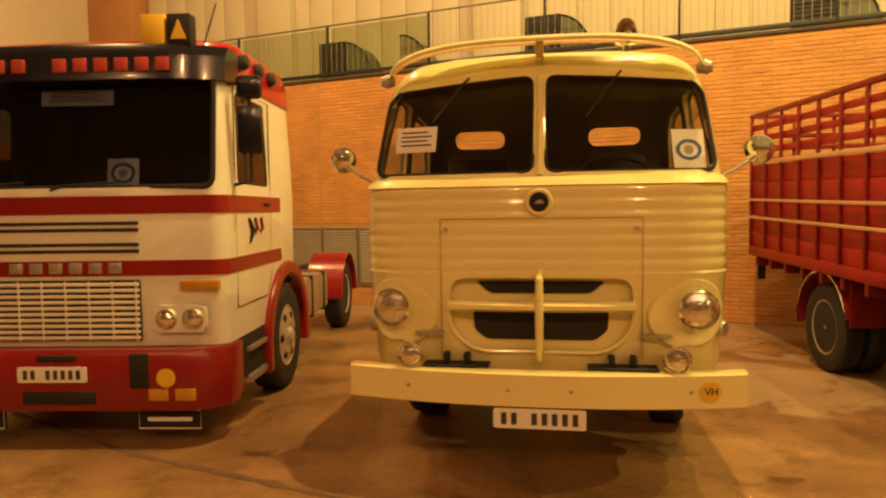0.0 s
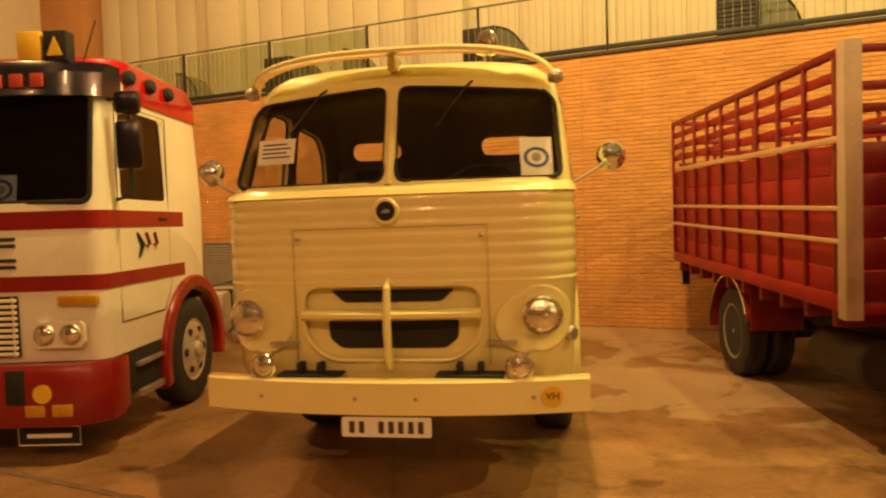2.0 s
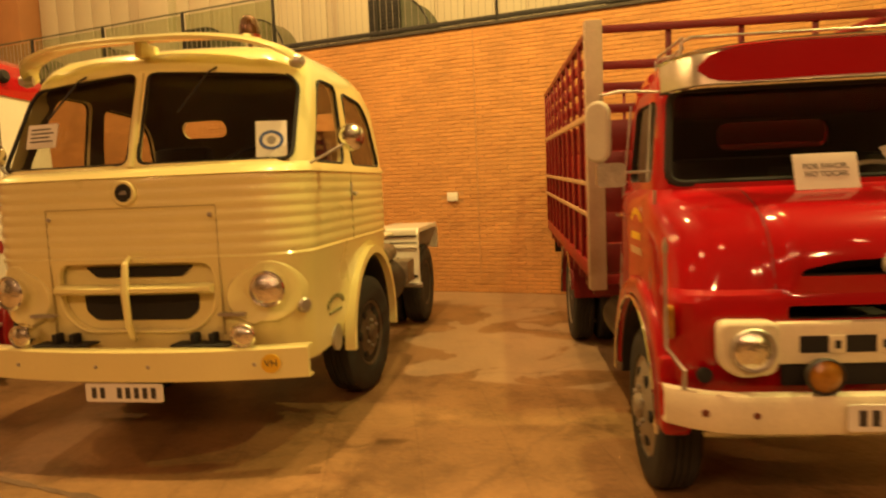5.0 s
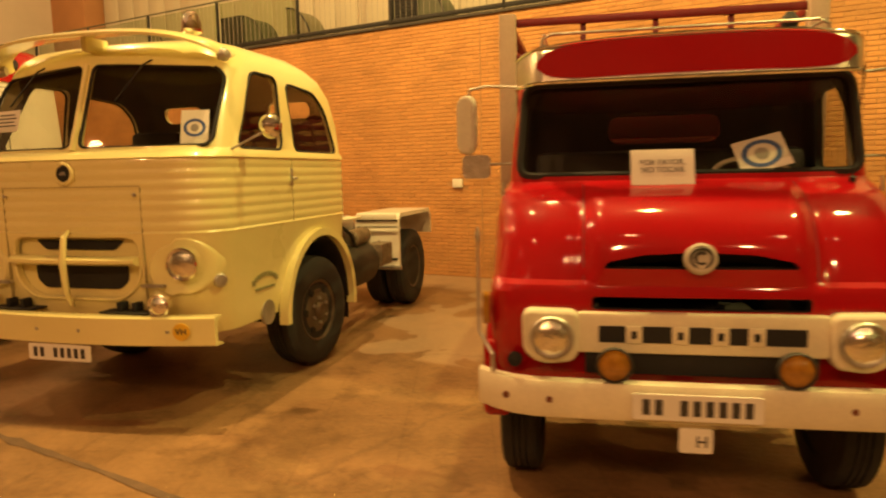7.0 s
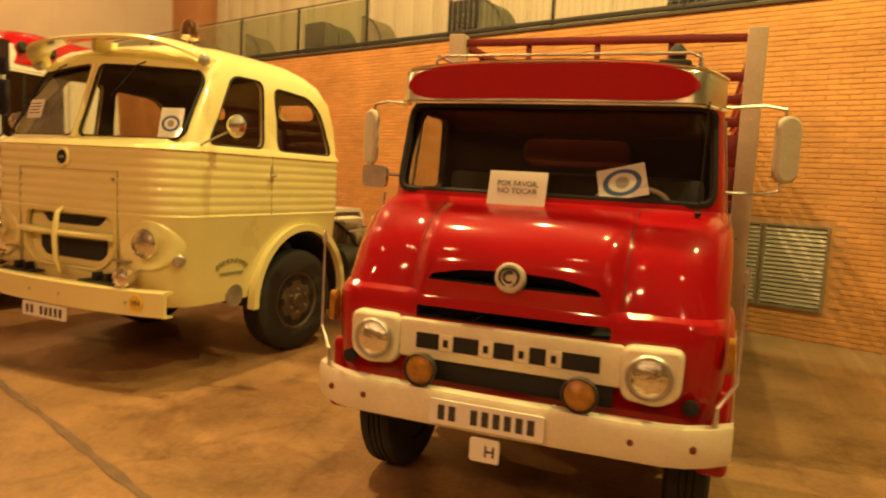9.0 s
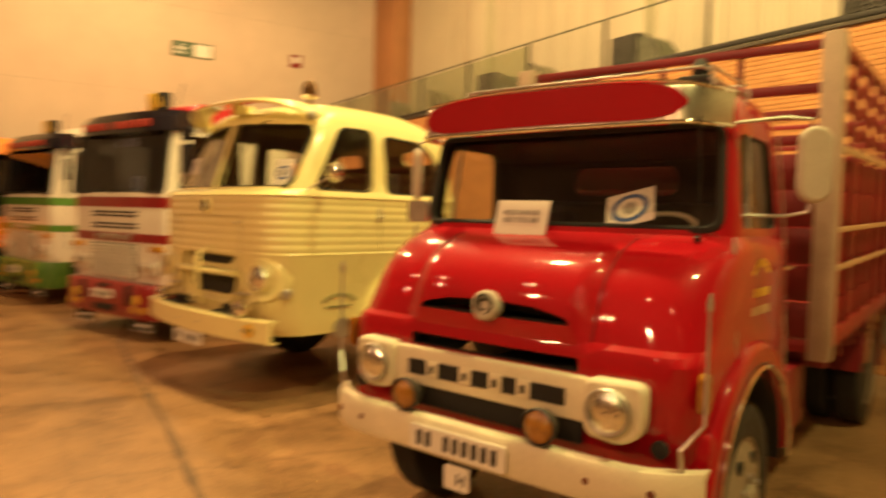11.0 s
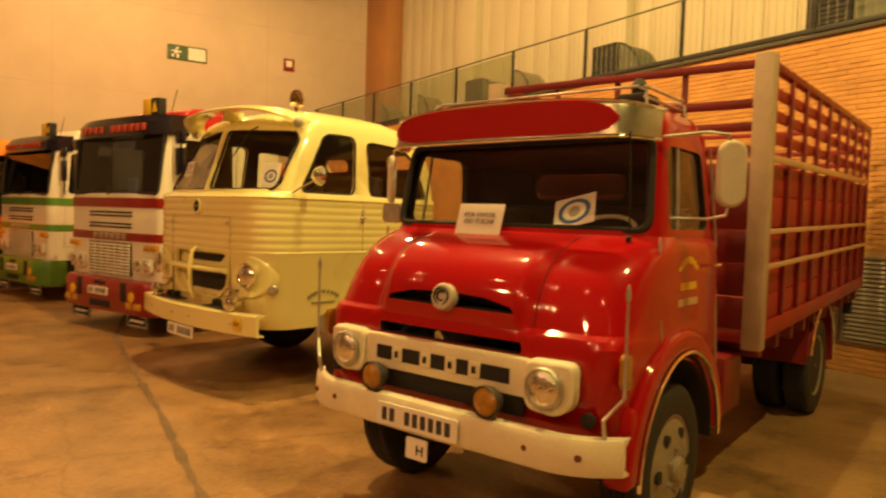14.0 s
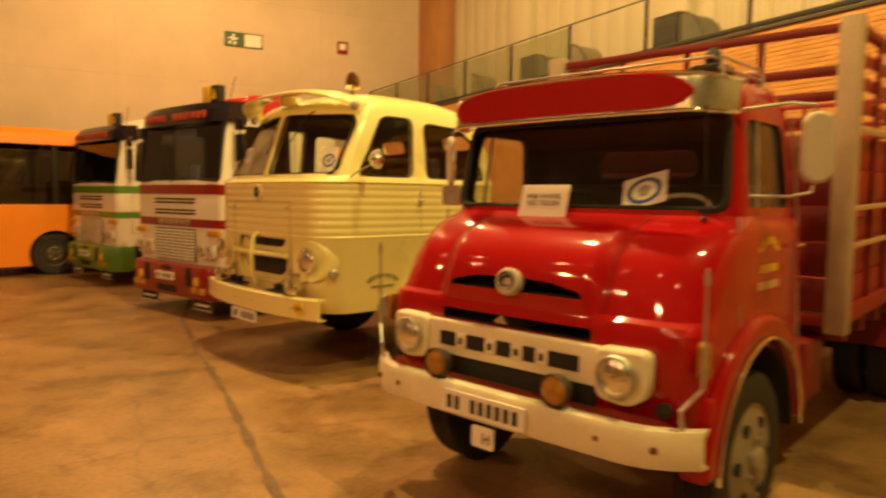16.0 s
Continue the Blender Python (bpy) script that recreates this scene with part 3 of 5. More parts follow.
structure("floor_joint", bm, pm("tarred_joint", (0.16, 0.10, 0.06), 0.8, 0, 0.35, 6, 0.4), "dark worn joint across the floor", None, "joint")

# lamps under the ceiling, out of view; the two added fills get shades too
for lx, ly, lw, lt, lm in LAMPS:
    hl = thing("hall_lamp", pose(lx, ly, HANG), "unseen hanging high-bay hall lamp with a metal shade", "lamp", "hall lamps")
    bm = B()
    lathe(bm, [(0.05, 0.34), (0.09, 0.30), (0.25, 0.055), (0.26, 0.04), (0.24, 0.05), (0.08, 0.31)], (0, 0, 0), (0, 0, 1), 24)
    part("shade", bm, CHASSIS, hl)
    bm = B()
    rod(bm, (0, 0, 0.34), (0, 0, 10 - HANG), 0.012)
    part("hanger", bm, IRON, hl)


SEAM = pm("cream_seam", (0.42, 0.36, 0.17), 0.7)


# ---- cream tractor unit with the ribbed round cab ----
def cream_truck():
    t = thing("tractor_truck", pose(0, 0, 0), "cream vintage tractor truck with ribbed round-nosed cab", "truck", "parked trucks")
    def face(x):
        """How far back the nose lies at this distance from its middle."""
        ax = min(abs(x), 1.1)
        return 0.045 + 0.08 * (min(ax, 0.82) / 1.12) ** 2 + (0.3 - math.sqrt(0.09 - (ax - 0.82) ** 2) if ax > 0.82 else 0.0)
    lv = [(0.62, 1.06, 0.16, 0.08, 0.30, 2.30), (0.80, 1.09, 0.07, 0.08, 0.30, 2.36), (1.33, 1.12, 0.035, 0.08, 0.30, 2.38), (1.36, 1.13, 0.028, 0.08, 0.30, 2.39)]
    z = 1.375
    for i in range(7):
        lv += [(z, 1.12, 0.037, 0.08, 0.30, 2.38), (z + 0.018, 1.1235, 0.0325, 0.08, 0.30, 2.385), (z + 0.036, 1.126, 0.0285, 0.08, 0.30, 2.39), (z + 0.054, 1.1235, 0.0325, 0.08, 0.30, 2.385), (z + 0.07, 1.12, 0.037, 0.08, 0.30, 2.38)]
        z += 0.0725
    lv += [(1.885, 1.135, 0.02, 0.08, 0.30, 2.39), (1.915, 1.13, 0.04, 0.09, 0.30, 2.385), (1.95, 1.11, 0.12, 0.12, 0.28, 2.37),
           (2.20, 1.09, 0.20, 0.18, 0.27, 2.35), (2.45, 1.06, 0.285, 0.25, 0.26, 2.27), (2.60, 1.025, 0.335, 0.28, 0.27, 2.12),
           (2.68, 0.98, 0.39, 0.26, 0.30, 1.95), (2.74, 0.92, 0.49, 0.20, 0.32, 1.74), (2.79, 0.76, 0.66, 0.12, 0.32, 1.5), (2.815, 0.55, 0.82, 0.06, 0.3, 1.3)]
    cab = part("cab", loft(lv), CREAM, t, "cream ribbed cab body", 30)
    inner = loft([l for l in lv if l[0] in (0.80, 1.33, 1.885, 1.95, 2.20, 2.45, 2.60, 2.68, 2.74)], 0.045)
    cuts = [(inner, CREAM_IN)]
    wins = []
    for s in (-1, 1):
        poly = rpoly([(s * 0.035, 1.965), (s * 1.045, 1.965), (s * 1.015, 2.47), (s * 0.94, 2.545), (s * 0.035, 2.585)], 0.07)
        bm = B()
        cuts.append((prism(bm, poly, "y", -0.3, 0.72), CREAM))
        wins.append(poly)
    sides = ([(0.49, 1.95), (0.81, 2.54), (1.20, 2.54), (1.16, 1.95)], [(1.345, 2.51), (1.36, 1.94), (2.2, 1.94), (2.05, 2.34), (1.86, 2.48)])
    for poly in sides:
        for s in (-1, 1):
            bm = B()
            cuts.append((prism(bm, rpoly(poly, 0.09), "x", s * 0.7, s * 1.4), CREAM))
    for cx in (-0.6, 0.6):
        bm = B()
        cuts.append((prism(bm, rrect(cx - 0.225, cx + 0.225, 2.30, 2.455, 0.07), "y", 1.85, 2.6), CREAM))
    for s in (-1, 1):
        bm = B()
        lathe(bm, [(0.66, 0.62 * s), (0.66, 1.4 * s)], (0, 1.75, 0.54), (1, 0, 0), 40)
        cuts.append((bm, MATT))
    bm = B()
    cuts.append((prism(bm, rpoly([(-0.555, 1.335), (0.555, 1.335), (0.545, 1.02), (0.395, 0.89), (-0.395, 0.89), (-0.545, 1.02)], 0.12, 6), "y", -0.2, 0.16), CREAM))
    cut(cab, cuts, 30)
    # panes
    for s, poly in zip((-1, 1), wins):
        bm = B()
        k = len(poly)
        vs = []
        for off in (0, 0.006):
            vs.append([(p[0], 0.12 + 0.03 + off + (p[1] - 1.95) * 0.34 + (0.13 + 0.26 * (p[1] - 1.95)) * (p[0] / 1.1) ** 2, p[1]) for p in poly])
        ring_faces(bm, vs)
        g = part("windscreen", bm, GLASS, t)
        g.visible_shadow = False
        bm = B()
        tube(bm, [(p[0], p[1] - 0.02, p[2]) for p in vs[0]], 0.014, 6, True)
        part("rubber_seal", bm, MATT, g)
    for poly in sides:
        for s in (-1, 1):
            bm = B()
            pp = rpoly(poly, 0.09)
            vs = [[(s * (1.094 + off - (p[1] - 1.95) * 0.10), p[0], p[1]) for p in pp] for off in (0, 0.005)]
            ring_faces(bm, vs)
            g = part("side_window", bm, GLASS, t)
            g.visible_shadow = False
            bm = B()
            tube(bm, [(p[0] + s * 0.012, p[1], p[2]) for p in vs[0]], 0.012, 6, True)
            part("window_rubber", bm, MATT, g)
    # centre bar
    bm = B()
    tube(bm, [(0, 0.11, 1.95), (0, 0.2, 2.2), (0, 0.32, 2.58)], 0.022, 8)
    part("windscreen_bar", bm, CREAM, t)
    # visor blade over the windscreen
    bm = B()
    rings = []
    for i in range(25):
        u = -1 + 2 * i / 24
        x = 1.03 * math.sin(u * 1.45) / math.sin(1.45)
        q = 1 - abs(u) ** 2.6
        zc, yc = 2.62 + 0.165 * q, 0.60 - 0.29 * q
        wd = 0.06 + 0.10 * q
        prof = [(-wd, -0.035), (-wd * 1.05, -0.015), (-wd * 0.6, 0.018), (wd * 0.6, 0.03), (wd, 0.022), (wd * 0.5, 0.0)]
        rings.append([(x, yc + a, zc + b) for a, b in prof])
    ring_faces(bm, rings)
    v = part("sun_visor", bm, CREAM, t, "cream curved visor blade above the windscreen")
    for sx in (-0.99, 0.0, 0.99):
        bm = B()
        if sx:
            lathe(bm, [(0.035, -0.03), (0.05, 0.02), (0.03, 0.06), (0, 0.065)], (sx * 1.02, 0.52, 2.62), (1 if sx > 0 else -1, -0.4, 0), 14)
        else:
            box(bm, -0.025, 0.025, 0.30, 0.52, 2.68, 2.785, 0.008)
        part("visor_bracket", bm, CREAM if not sx else STEEL, v)
    for sx in (-0.45, 0.5):
        bm = B()
        tube(bm, [(sx, 0.40, 2.60), (sx - 0.03, 0.34, 2.56), (sx - 0.22, 0.25, 2.30)], 0.007, 6)
        part("wiper", bm, IRON, t)
    # bumper, bowed
    bm = B()
    rings = []
    for i in range(21):
        u = -1 + 2 * i / 20
        y = -0.15 + 0.15 * abs(u) ** 2.2
        rings.append([(1.17 * u, y + a, z) for a, z in ((0, 0.605), (0.0, 0.79), (0.012, 0.802), (0.09, 0.802), (0.09, 0.79), (0.03, 0.77), (0.03, 0.63), (0.09, 0.61), (0.09, 0.598), (0.012, 0.598))])
    ring_faces(bm, rings)
    bp = part("bumper", bm, CREAM, t, "cream steel bumper")
    for bx in (-0.78, -0.18, 0.18, 0.85):
        bm = B()
        lathe(bm, [(0.012, -0.01), (0.012, 0.006), (0, 0.009)], (bx, -0.15 + 0.15 * abs(bx / 1.17) ** 2.2, 0.7), (0, -1, 0), 10)
        part("bolt", bm, STEEL, bp)
    for sx in (-0.5, 0.48):
        bm = B()
        box(bm, sx - 0.2, sx + 0.2, -0.06, 0.08, 0.805, 0.818, 0.004)
        box(bm, sx - 0.08, sx - 0.045, -0.02, 0.06, 0.8185, 0.88, 0.004)
        box(bm, sx + 0.045, sx + 0.08, -0.02, 0.06, 0.8185, 0.88, 0.004)
        part("tow_bracket", bm, MATT, t)
    bm = B()
    lathe(bm, [(0.06, 0), (0.06, 0.006), (0, 0.006)], (0.955, -0.068, 0.705), (0.2, -1, 0), 28)
    d = part("round_badge", bm, YELLOW, bp, "round yellow badge with dark letters")
    lettering("badge_letters", "VH", 0.06, pose(0.957, -0.077, 0.705, 90, 0, 11), INK, bp)
    plate(t, 0.0, -0.15, 0.535, 0.53, 0.115)
    # hatch lines
    for a in ((-0.6, -0.596, 0.86, 1.69), (0.596, 0.6, 0.86, 1.69)):
        bm = B()
        box(bm, a[0], a[1], 0.050, 0.075, a[2], a[3])
        part("hatch_gap", bm, SEAM, t)
    bm = B()
    k = 20
    ring_faces(bm, [[(x, y0 + 0.08 * (x / 1.12) ** 2, z) for y0, z in ((0.026, 1.687), (0.026, 1.692), (0.05, 1.692), (0.05, 1.687))] for x in [-0.6 + 1.2 * i / k for i in range(k + 1)]])
    part("hatch_gap", bm, SEAM, t)
    for s in (-1, 1):
        bm = B()
        lathe(bm, [(0.014, 0), (0.014, 0.012), (0, 0.016)], (s * 0.565, 0.04, 1.63), (0, -1, 0), 10)
        part("hatch_catch", bm, STEEL, t)
    # badge
    bm = B()
    lathe(bm, [(0.085, -0.03), (0.085, 0.01), (0.075, 0.022), (0.06, 0.022), (0.06, 0.014), (0, 0.014)], (0, 0.03, 1.785), (0, -1, 0.05), 28)
    b1 = part("nose_badge", bm, CREAM, t)
    bm = B()
    lathe(bm, [(0.058, 0.012), (0.055, 0.02), (0, 0.022)], (0, 0.03, 1.785), (0, -1, 0.05), 24)
    b2 = part("badge_disc", bm, MATT, b1)
    bm = B()
    prism(bm, rpoly([(-0.03, 1.775), (0.03, 1.775), (0.02, 1.8), (-0.005, 1.8)], 0.01), "y", 0.002, 0.01)
    part("badge_emblem", bm, STEEL, b1)
    # grille
    bm = B()
    box(bm, -0.57, 0.57, 0.125, 0.158, 0.87, 1.37)
    g = part("grille_back", bm, CREAM, t)
    for z0, z1, xx in ((1.235, 1.305, 0.38), (0.95, 1.125, 0.41)):
        bm = B()
        prism(bm, rpoly([(-xx, z1), (xx, z1), (xx * 0.98, z0 + 0.06), (xx * 0.8, z0), (-xx * 0.8, z0), (-xx * 0.98, z0 + 0.06)], 0.03), "y", 0.112, 0.124)
        part("air_slot", bm, MATT, g)
    bm = B()
    tube(bm, [(x, face(x) + 0.006, z) for x, z in rpoly([(-0.56, 1.34), (0.56, 1.34), (0.55, 1.02), (0.40, 0.885), (-0.40, 0.885), (-0.55, 1.02)], 0.12, 6)], 0.014, 8, True)
    part("grille_surround", bm, CREAM, t)
    bm = B()
    ring_faces(bm, [[(x, 0.03 - 0.05 * (1 - (x / 0.56) ** 2) + a, 1.165 + c) for a, c in ((-0.03, -0.012), (-0.03, 0.012), (0.0, 0.03), (0.08, 0.03), (0.08, -0.03), (0, -0.03))] for x in [-0.55 + 1.1 * i / 16 for i in range(17)]])
    part("grille_bar", bm, CREAM, t)
    bm = B()
    tube(bm, [(0, 0.02, 1.38), (0, -0.03, 1.33), (0, -0.055, 1.16), (0, -0.04, 0.95), (0, 0.0, 0.85), (0, 0.03, 0.83)], [0.012, 0.022, 0.026, 0.024, 0.02, 0.008], 8)
    part("grille_upright", bm, CREAM, t)
    # lamp pods
    for s in (-1, 1):
        bm = B()
        rings = []
        for sc, yy in ((1.04, 0.03), (1.0, -0.006), (0.95, -0.018), (0.84, -0.016), (0.62, 0.004)):
            rings.append([(s * (0.90 + (0.185 if math.cos(a) > 0 else 0.28) * sc * math.cos(a)), face(0.90 + (0.185 if math.cos(a) > 0 else 0.28) * sc * math.cos(a)) + yy, 1.13 + 0.2 * sc * math.sin(a) - 0.03 * (1 if math.cos(a) < -0.3 else 0)) for a in [2 * math.pi * i / 32 for i in range(32)]])
        ring_faces(bm, rings)
        pod = part("lamp_pod", bm, CREAM, t)
        lamp(t, s * 0.91, 0.045, 1.15, 0.108, "headlamp", CHROME, LENS, 6 * s, 0.09)
        lamp(t, s * 0.775, -0.05, 0.875, 0.075, "fog_lamp", CHROME, LENS, 4 * s, 0.11)
        bm = B()
        rod(bm, (s * 0.775, -0.03, 0.80), (s * 0.775, -0.02, 0.83), 0.012)
        part("lamp_bracket", bm, STEEL, t)
        bm = B()
        lathe(bm, [(0.05, -0.02), (0.05, 0.012), (0.038, 0.025), (0, 0.03)], (s * 1.075, 0.235, 1.015), (s * 0.8, -0.6, 0), 18)
        part("side_marker", bm, STEEL, t)
        bm = B()
        prism(bm, rrect(s * 0.67 - 0.09, s * 0.67 + 0.09, 0.985, 1.005, 0.008), "y", 0.02, 0.06)
        part("script_badge", bm, STEEL, t)
        # round mirrors on arms
        bm = B()
        tube(bm, [(s * 1.10, 0.40, 1.93), (s * 1.2, 0.42, 1.98), (s * 1.33, 0.50, 2.06)], 0.009, 6)
        arm = part("mirror_arm", bm, STEEL, t)
        bm = B()
        lathe(bm, [(0.0, -0.07), (0.04, -0.065), (0.075, -0.035), (0.09, 0.0), (0.092, 0.01), (0.085, 0.014), (0, 0.014)], (s * 1.36, 0.53, 2.1), (0, 1, 0), 24)
        part("round_mirror", bm, CHROME, arm)
        # front wing edge, step and inner arch
        bm = B()
        arch_strip(bm, s * 1.08, s * 1.16, 1.75, 0.54, 0.655, 0.72, -8, 182, 26)
        part("wing_edge", bm, CREAM, t)
        bm = B()
        arch_strip(bm, s * 0.62, s * 1.1, 1.75, 0.54, 0.63, 0.652, -2, 182, 20)
        part("inner_wing", bm, MATT, t)
        # door outline, handle
        bm = B()
        box(bm, s * 1.121 - 0.006, s * 1.121 + 0.006, 1.268, 1.272, 1.36, 1.9)
        part("door_gap", bm, SEAM, t)
        bm = B()
        tube(bm, [(s * 1.13, 1.26, 1.72), (s * 1.17, 1.26, 1.72), (s * 1.17, 1.20, 1.71)], 0.012, 8)
        box(bm, s * 1.125 - 0.01, s * 1.125 + 0.01, 1.245, 1.275, 1.66, 1.80, 0.005)
        part("door_handle", bm, STEEL, t)
        # door lettering, unreadable: an arc of marks
        for i in range(9):
            a = radians(30 + 15 * i)
            bm = B()
            box(bm, s * 1.102 - 0.004, s * 1.102 + 0.006, 0.80 - 0.2 * math.cos(a) - 0.015, 0.80 - 0.2 * math.cos(a) + 0.015, 0.88 + 0.1 * math.sin(a) - 0.02, 0.88 + 0.1 * math.sin(a) + 0.015)
            part("lettering_bar", bm, pm("faded_green_ink", (0.22, 0.22, 0.10), 0.6) if i == 0 and s == -1 else bpy.data.materials["faded_green_ink"], t)
        bm = B()
        box(bm, s * 1.098 - 0.004, s * 1.098 + 0.006, 0.66, 0.94, 0.86, 0.878)
        part("lettering_bar", bm, bpy.data.materials["faded_green_ink"], t)
        # step recess
        bm = B()
        lathe(bm, [(0.1, -0.01), (0.1, 0.012), (0, 0.014)], (s * 1.075, 0.86, 0.66), (s, 0, 0), 20)
        part("foot_step", bm, STEEL, t)
        wheel(t, s * 0.97, 1.75, 0.50, 0.27, s, pm("dark_rim", (0.12, 0.09, 0.06), 0.5, 0.4) if s == -1 else bpy.data.materials["dark_rim"], 0.56, -6, 0.04)
        wheel(t, s * 0.92, 4.75, 0.50, 0.25, s, bpy.data.materials["dark_rim"], 0.56, 0, 0.1)
        wheel(t, s * 0.63, 4.75, 0.50, 0.25, s, bpy.data.materials["dark_rim"], 0.56, 0, 0.1)
        # rear mudguard
        bm = B()
        prof = [(4.05, 0.60), (4.05, 1.18), (4.12, 1.25), (5.35, 1.25), (5.45, 1.15), (5.45, 0.9), (5.4, 0.9), (5.38, 1.12), (5.32, 1.2), (4.15, 1.2), (4.1, 1.15), (4.1, 0.60)]
        prism(bm, [p for p in prof], "x", s * 0.5, s * 1.08)
        mg = part("rear_mudguard", bm, WHITE, t, "white boxed rear mudguard")
        for zz, hh, mat in ((0.66, 0.03, MATT), (1.02, 0.035, WHITE), (1.075, 0.012, MATT), (1.15, 0.018, MATT), (1.17, 0.07, WHITE)):
            bm = B()
            box(bm, min(s * 0.52, s * 1.06), max(s * 0.52, s * 1.06), 4.025 if mat is WHITE else 4.04, 4.049, zz, zz + hh, 0.004)
            part("pressed_rib" if mat is WHITE else "panel_gap", bm, mat, mg)
        bm = B()
        rod(bm, (s * 0.45, 4.0, 0.58), (s * 1.12, 4.0, 0.58), 0.03)
        part("mudguard_bar", bm, STEEL, mg)
        bm = B()
        box(bm, min(s * 0.72, s * 1.06), max(s * 0.72, s * 1.06), 2.46, 2.475, 0.28, 0.8)
        part("mud_flap", bm, MATT, t)
    # chassis
    for s in (-1, 1):
        bm = B()
        box(bm, s * 0.42 - 0.04, s * 0.42 + 0.04, 0.3, 5.9, 0.62, 0.84, 0.01)
        part("chassis_rail", bm, CHASSIS, t)
    bm = B()
    box(bm, -0.9, 0.9, 1.68, 1.82, 0.42, 0.56, 0.02)
    part("front_axle", bm, CHASSIS, t)
    bm = B()
    box(bm, -0.9, 0.9, 4.68, 4.82, 0.42, 0.58, 0.02)
    part("rear_axle", bm, CHASSIS, t)
    bm = B()
    box(bm, -0.38, 0.38, 0.5, 2.3, 0.5, 0.95, 0.05)
    part("engine_underside", bm, CHASSIS, t)
    bm = B()
    lathe(bm, [(0.24, 0), (0.26, 0.03), (0.26, 0.7), (0.24, 0.73)], (0.78, 2.75, 0.72), (0, 1, 0), 24)
    part("fuel_tank", bm, CHASSIS, t)
    greasy = pm("oily_metal", (0.20, 0.16, 0.11), 0.45, 0.4, 0.6, 9, 0.6)
    for s in (-1, 1):
        bm = B()
        box(bm, s * 0.56 - 0.26, s * 0.56 + 0.26, 2.46, 2.98, 0.86, 1.26, 0.05)
        for i in range(6):
            box(bm, s * 0.56 - 0.28, s * 0.56 + 0.28, 2.52 + i * 0.075, 2.55 + i * 0.075, 0.9, 1.22, 0.006)
        eb = part("engine_block", bm, greasy, t, "oily ribbed engine block behind the cab")
        bm = B()
        lathe(bm, [(0.10, 0), (0.13, 0.02), (0.13, 0.13), (0.09, 0.16), (0.05, 0.2), (0, 0.2)], (s * 0.62, 2.70, 1.28), (0, 0, 1), 20)
        part("air_filter", bm, CHASSIS, eb)
        bm = B()
        lathe(bm, [(0.08, 0), (0.1, 0.02), (0.1, 0.4), (0.08, 0.43)], (s * 0.86, 3.02, 1.02), (0, 1, 0.05), 18)
        part("air_tank", bm, greasy, t, "oily air tank")
        bm = B()
        lathe(bm, [(0.09, 0), (0.1, 0.02), (0.1, 0.36), (0.09, 0.38)], (s * 0.66, 3.06, 1.17), (0, 1, 0), 18)
        part("air_tank", bm, STEEL, t, "steel air tank")
        bm = B()
        box(bm, s * 0.94 - 0.12, s * 0.94 + 0.12, 3.50, 3.86, 0.66, 0.92, 0.02)
        part("battery_box", bm, greasy, t)
        bm = B()
        box(bm, s * 0.95 - 0.09, s * 0.95 + 0.09, 2.47, 2.98, 1.26, 1.285, 0.006)
        part("running_board", bm, WHITE_OLD, t)
        for i in range(4):
            bm = B()
            x0 = s * (0.5 + 0.13 * i)
            tube(bm, [(x0, 2.46, 1.32 - 0.06 * i), (x0 + s * 0.03, 2.6, 1.44 - 0.07 * i), (x0 + s * 0.06, 2.85, 1.40 - 0.1 * i), (x0 + s * 0.02, 3.1, 1.22 - 0.1 * i), (x0, 3.6, 0.98 - 0.06 * i), (x0 - s * 0.06, 4.0, 0.9)], 0.018, 6)
            part("hose", bm, MATT if i % 2 else greasy, t)
    for i in range(5):
        bm = B()
        tube(bm, [(-0.5 + i * 0.25, 2.5, 1.15), (-0.45 + i * 0.25, 2.65, 1.35 + 0.05 * (i % 2)), (-0.4 + i * 0.25, 2.9, 1.1), (-0.35 + i * 0.2, 3.6, 0.95)], 0.025, 6)
        part("hose", bm, MATT if i % 2 else STEEL, t)
    bm = B()
    box(bm, -0.46, 0.46, 4.2, 5.2, 0.86, 1.0, 0.04)
    part("coupling_plate", bm, CHASSIS, t)
    # inside the cab
    for s in (-0.55, 0.55):
        bm = B()
        box(bm, s - 0.27, s + 0.27, 1.25, 1.75, 1.35, 1.55, 0.05)
        box(bm, s - 0.26, s + 0.26, 1.68, 1.84, 1.5, 2.18, 0.05)
        part("seat", bm, SEAT, t)
    bm = B()
    box(bm, -1.02, 1.02, 0.32, 0.62, 1.7, 1.93, 0.05)
    part("dashboard", bm, CREAM_IN, t)
    bm = B()
    c = Vector((0.5, 0.88, 1.98))
    u, v_ = Vector((1, 0, 0)), Vector((0, 0.83, 0.55))
    tube(bm, [c + u * 0.24 * math.cos(a) + v_ * 0.24 * math.sin(a) for a in [2 * math.pi * i / 28 for i in range(28)]], 0.016, 7, True)
    rod(bm, c, (0.5, 0.62, 1.6), 0.025)
    rod(bm, c - u * 0.23, c + u * 0.23, 0.012)
    part("steering_wheel", bm, MATT, t)
    # roof beacon
    bm = B()
    lathe(bm, [(0.02, -0.14), (0.025, -0.02), (0.075, 0.0), (0.08, 0.02)], (0.57, 0.80, 2.86), (0, 0, 1), 20)
    bc = part("beacon_base", bm, CHROME, t)
    bm = B()
    lathe(bm, [(0.072, 0.02), (0.075, 0.07), (0.06, 0.13), (0.03, 0.16), (0, 0.165)], (0.57, 0.80, 2.86), (0, 0, 1), 20)
    part("beacon_dome", bm, pm("dark_amber_dome", (0.12, 0.05, 0.01), 0.1, 0.5, 0.2, 10, 0, 0.8), bc)
    return t


cream_truck()
